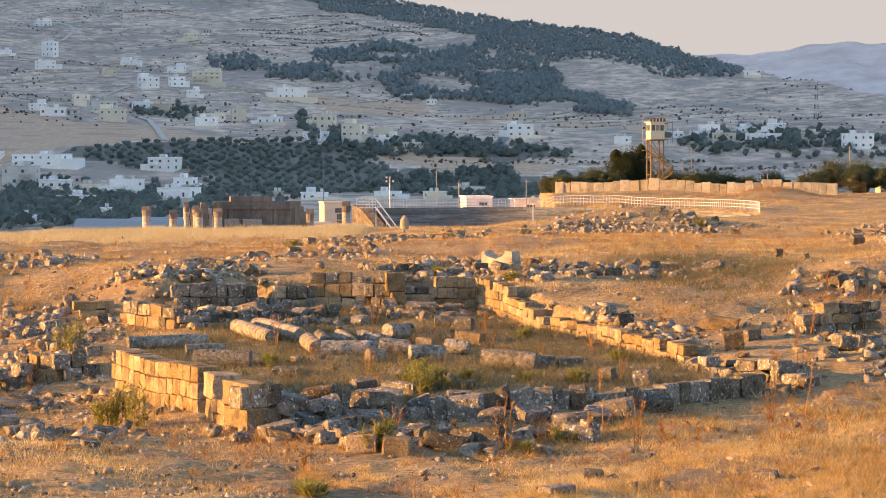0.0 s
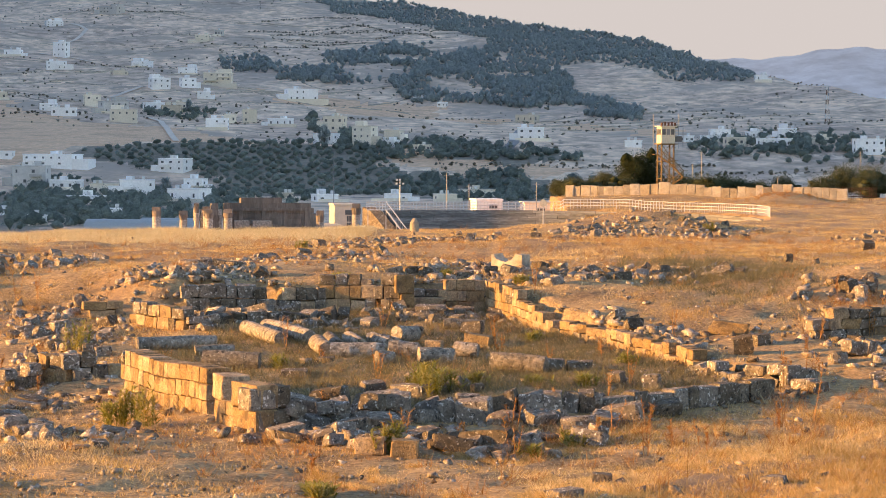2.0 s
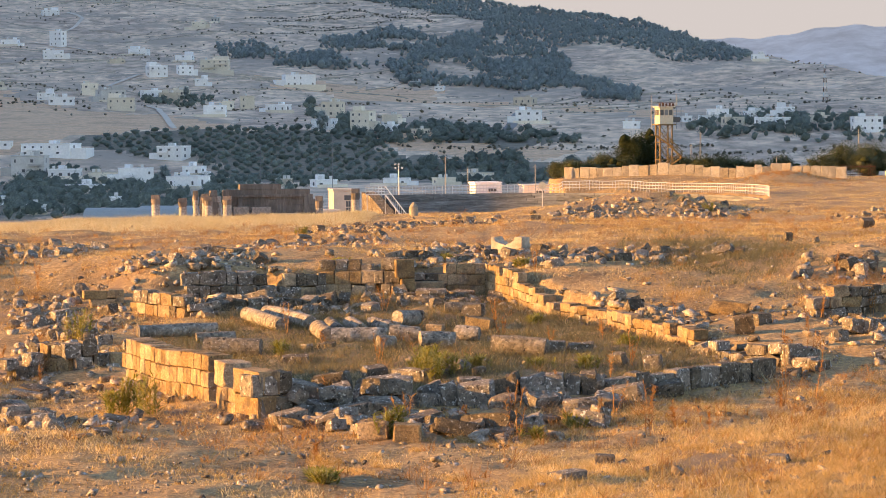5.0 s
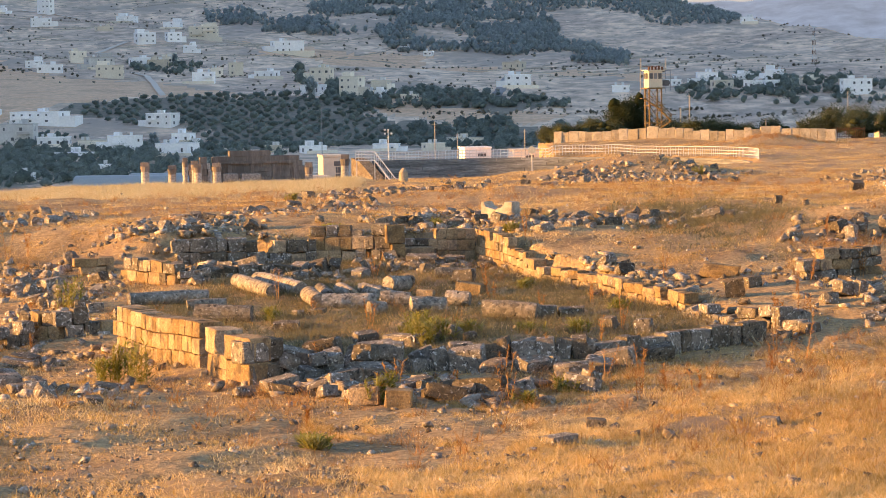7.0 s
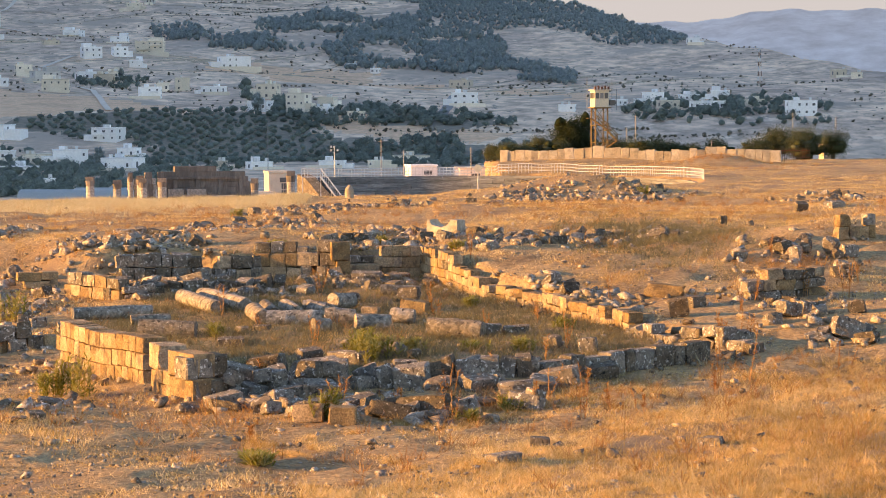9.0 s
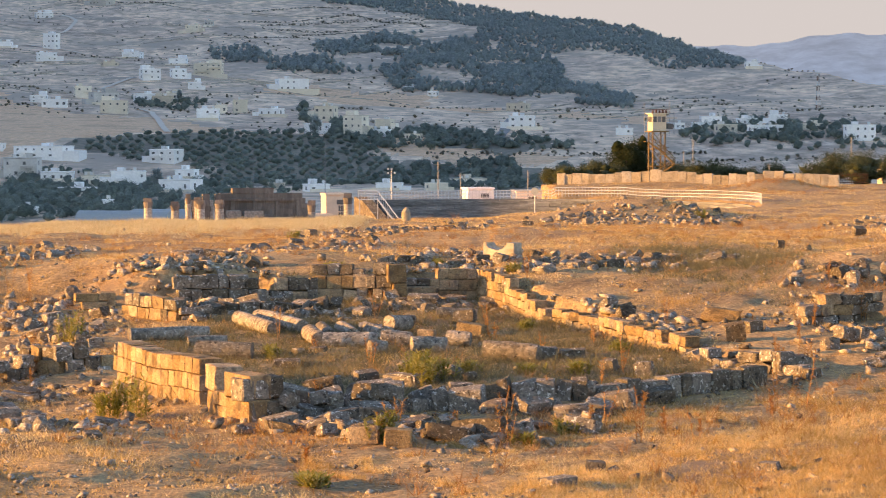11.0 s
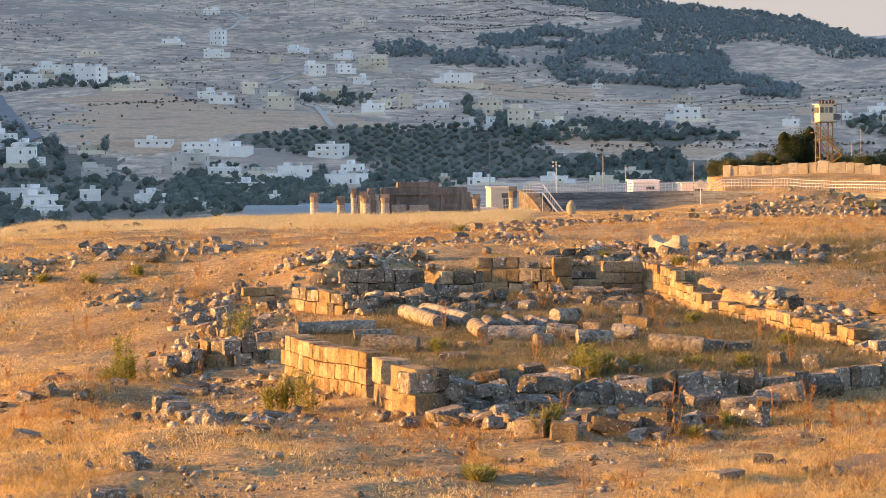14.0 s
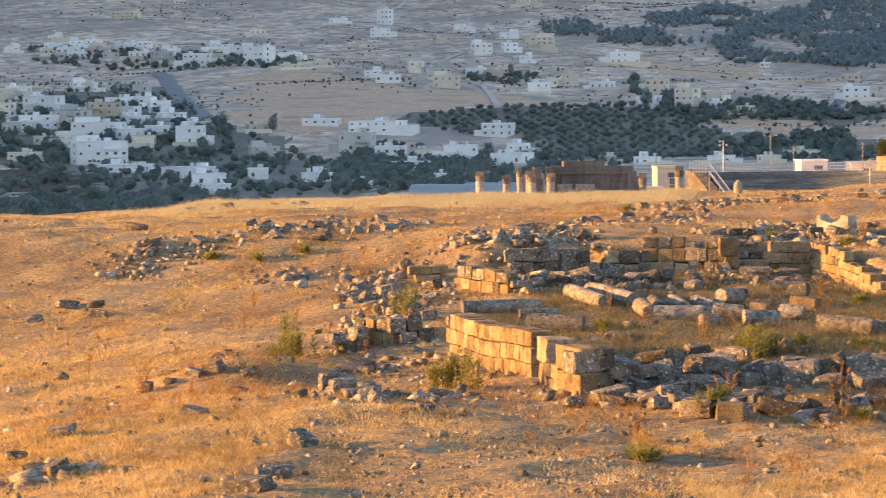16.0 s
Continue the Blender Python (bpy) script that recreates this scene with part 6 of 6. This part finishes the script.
def pylon(x, y, h):
    """A slender lattice mast, red and white."""
    root = thing("lattice_mast", pose(x, y, ground(x, y)), "tall red and white lattice mast on the far slope", "mast")
    for k in range(8):
        za, zb = h * k / 8, h * (k + 1) / 8
        ra, rb = 1.5 - 1.1 * k / 8, 1.5 - 1.1 * (k + 1) / 8
        mat = M_RAIL if k % 2 else M_RUST
        for i in range(3):
            a, b = 2.094 * i, 2.094 * (i + 1)
            part("leg", bar(fresh(), (math.cos(a) * ra, math.sin(a) * ra, za), (math.cos(a) * rb, math.sin(a) * rb, zb), 0.13, 4), mat, root)
            part("brace", bar(fresh(), (math.cos(a) * ra, math.sin(a) * ra, za), (math.cos(b) * rb, math.sin(b) * rb, zb), 0.08, 4), mat, root)
    for z in (h * 0.72, h * 0.86):
        slab("antenna", M_GREYSTEEL, root, 0.6, -0.4, z, 0.5, 0.3, 1.6)


pylon(195, 1252, 20)


def dish(x, y):
    z = ground(x, y)
    root = thing("round_sign", pose(x, y, z), "round cream disc on a thin white post", "sign")
    part("post", bar(fresh(), (0, 0, -0.2), (0, 0, 2.5), 0.05, 6), M_RAIL, root)
    part("disc", bar(fresh(), (0, -0.05, 2.3), (0, 0.02, 2.3), 0.36, 20), M_CABIN, root)


dish(8.6, 228.0)


def greenhouse(x, y, w):
    z = ground(x, y)
    bm = fresh()
    n = 10
    loops = [[bm.verts.new((s * w / 2, 4 * math.cos(math.pi * k / n), 3.6 * math.sin(math.pi * k / n))) for k in range(n + 1)] for s in (-1, -0.6, -0.2, 0.2, 0.6, 1)]
    for p, q in zip(loops, loops[1:]):
        for k in range(n):
            bm.faces.new((p[k], p[k + 1], q[k + 1], q[k]))
    bm.faces.new(loops[0])
    bm.faces.new(loops[-1][::-1])
    solid("greenhouse", bm, M_FILM, pose(x, y, z, 0, 0, -8), "long white film greenhouse in the valley", "greenhouse")


greenhouse(-75, 560, 22)
greenhouse(-66, 575, 18)


# ---- the watchtower and the slab wall in front of it ----
def watchtower():
    x, y = 30.6, 345
    z = ground(x, y)
    root = thing("watchtower", pose(x, y, z, 0, 0, 14), "watchtower with cream cabin on a yellow-brown steel frame", "watchtower")
    h, half = 7.4, 0.92
    for sx in (-1, 1):
        for sy in (-1, 1):
            part("leg", bar(fresh(), (sx * half, sy * half, -0.2), (sx * half, sy * half, h), 0.11, 6), M_STEEL, root)
    for k in range(3):
        za, zb = h * k / 3, h * (k + 1) / 3
        for sy in (-1, 1):
            part("brace", bar(fresh(), (-half, sy * half, za), (half, sy * half, zb), 0.05, 4), M_GREYSTEEL, root)
            part("brace", bar(fresh(), (half, sy * half, za), (-half, sy * half, zb), 0.05, 4), M_STEEL, root)
            part("girt", bar(fresh(), (-half, sy * half, zb), (half, sy * half, zb), 0.07, 4), M_STEEL, root)
            part("girt", bar(fresh(), (sy * half, -half, zb), (sy * half, half, zb), 0.07, 4), M_STEEL, root)
    for k, (xa, za, xb, zb) in enumerate(((-1.9, 6.0, 0.9, 4.2), (0.6, 4.2, 2.2, 2.7), (2.2, 2.7, -0.6, 0.9), (-0.6, 0.9, -1.2, 0.1))):
        yy = -half - 0.5 - 0.1 * (k % 2)
        flight = part("stair_flight", bar(fresh(), (xa, yy, za), (xb, yy, zb), 0.12, 4), M_STEEL, root)
        part("handrail", bar(fresh(), (xa, yy - 0.35, za + 0.9), (xb, yy - 0.35, zb + 0.9), 0.05, 4), M_STEEL, flight)
        part("handrail", bar(fresh(), (xa, yy - 0.35, za + 0.5), (xb, yy - 0.35, zb + 0.5), 0.035, 4), M_STEEL, root)
        n = 9
        for i in range(n):
            s = (i + 0.5) / n
            px, pz = xa + (xb - xa) * s, za + (zb - za) * s
            slab("tread", M_STEEL, flight, px, yy, pz, 0.26, 0.8, 0.06)
            slab("baluster", M_STEEL, flight, px, yy - 0.35, pz, 0.04, 0.04, 0.9)
    for px, pz in ((-1.9, 5.95), (0.75, 4.15), (2.3, 2.65), (-0.7, 0.85)):
        slab("landing", M_STEEL, root, px, -half - 0.5, pz, 0.9, 1.0, 0.08)
        slab("landing_rail", M_STEEL, root, px, -half - 0.95, pz + 0.95, 0.9, 0.05, 0.06)
    slab("deck", M_STEEL, root, 0, 0, h, 2.7, 2.7, 0.14)
    cabin = slab("cabin", M_CABIN, root, 0, 0, h + 0.14, 2.1, 2.1, 2.4)
    for k in (-0.85, 0.0, 0.85):
        slab("window", M_WINDOW if k else M_GREYSTEEL, cabin, k * 0.78, -1.06, h + 1.4, 0.5, 0.08, 0.8)
        slab("window", M_WINDOW, cabin, 1.06, k * 0.78, h + 1.4, 0.08, 0.5, 0.8)
        slab("window", M_WINDOW, cabin, -1.06, k * 0.78, h + 1.4, 0.08, 0.5, 0.8)
    slab("roof", M_CABIN, root, 0, 0, h + 2.54, 2.6, 2.6, 0.14)
    for sx in (-1, 1):
        part("roof_rail", bar(fresh(), (-1.3, sx * 1.2, h + 3.2), (1.3, sx * 1.2, h + 3.2), 0.03, 4), M_RUST, root)
        part("antenna", bar(fresh(), (sx * 1.9, 0, h - 0.6), (sx * 1.9, 0, h + 4.4), 0.035, 4), M_GREYSTEEL, root)
    for k in range(5):
        slab("searchlight", M_RUST, root, -1.0 + 0.5 * k, -1.1, h + 2.68, 0.22, 0.3, 0.42 + 0.12 * (k % 2))
    slab("side_rack", M_WINDOW, root, 1.8, -0.3, h + 0.4, 0.9, 0.6, 0.8)
    part("rack_frame", bar(fresh(), (2.5, -0.3, h - 0.3), (2.5, -0.3, h + 2.8), 0.05, 4), M_GREYSTEEL, root)
    part("rack_frame", bar(fresh(), (1.0, -0.3, h + 2.62), (2.5, -0.3, h + 2.62), 0.05, 4), M_GREYSTEEL, root)


watchtower()


def slab_wall():
    rng = random.Random(12)
    root = thing("slab_wall", pose(15.6, 331, ground(15.6, 331)), "row of upright pale stone slabs below the watchtower", "stone wall")
    path = [(15.6, 331), (41, 324), (52.0, 321.5)]
    for (xa, ya), (xb, yb) in zip(path, path[1:]):
        run = math.hypot(xb - xa, yb - ya)
        s = 0
        while s < run:
            w = rng.uniform(0.9, 1.6)
            x, y = xa + (xb - xa) * (s + w / 2) / run, ya + (yb - ya) * (s + w / 2) / run
            h = rng.choice((1.3, 1.4, 1.45, 1.5, 1.55, 1.65)) + (0.2 if xa > 40 else 0)
            m = Matrix.Translation((x - 15.6, y - 331, ground(x, y) + h / 2 - 0.1 - root.location.z)) @ Matrix.Rotation(math.atan2(yb - ya, xb - xa) + rng.gauss(0, 0.06), 4, "Z") @ Matrix.Rotation(rng.gauss(0, 0.025), 4, "Y")
            part("slab", rng.choice(SLABS), M_SLAB, root, at=m @ Matrix.Diagonal((w * 1.02, 0.5, h, 1)))
            s += w


SLABS = [worn_block(50 + i, 0.07, 0.08) for i in range(6)]
for me in SLABS:
    me.materials.append(M_SLAB)
slab_wall()


def iron_fence():
    root = thing("iron_fence", pose(52.4, 322, ground(52.4, 322)), "rusty iron fence at the end of the slab wall", "fence")
    for k in range(16):
        slab("stake", M_RUST, root, k * 0.32, k * 0.1, -0.2, 0.05, 0.05, 2.0)
    for z in (0.5, 1.5):
        part("bar", bar(fresh(), (0, 0, z), (4.9, 1.5, z), 0.04, 4), M_RUST, root)


iron_fence()


def terrace_wall(side, d, length, tilt, seed):
    """A low dry-stone wall that follows the slope, broken in places."""
    rng = np.random.default_rng(seed)
    n = 40
    a = side + np.linspace(0, length, n)
    r = d + tilt * np.linspace(-1, 1, n) + 5 * np.sin(np.linspace(0, 9, n) + seed)
    x, y = a * r, r
    z = land(x, y)
    h = 0.75 * rng.uniform(0.4, 1.25, n)
    lower, upper = np.stack([x, y, z - 1.0], 1), np.stack([x, y, z + h], 1)
    back_top, back_low = np.stack([x, y + 0.8, z + h], 1), np.stack([x, y + 0.8, z - 1.0], 1)
    v = np.concatenate([lower, upper, back_top, back_low])
    t = []
    for k in range(n - 1):
        if rng.random() < 0.15:
            continue
        for row in range(3):
            p, q = row * n + k, (row + 1) * n + k
            t += [(p, p + 1, q + 1), (p, q + 1, q)]
    solid("terrace_wall", tri_mesh("terrace_wall", v, np.array(t)), M_TERRACE, Matrix(), "low dry-stone terrace wall along the hillside", "terrace wall", "terraces on the hillside")


LINES = random.Random(17)
for i in range(46):
    terrace_wall(LINES.uniform(-0.33, 0.06), LINES.uniform(1230, 2080), LINES.uniform(0.03, 0.1), LINES.uniform(-45, 45), i)
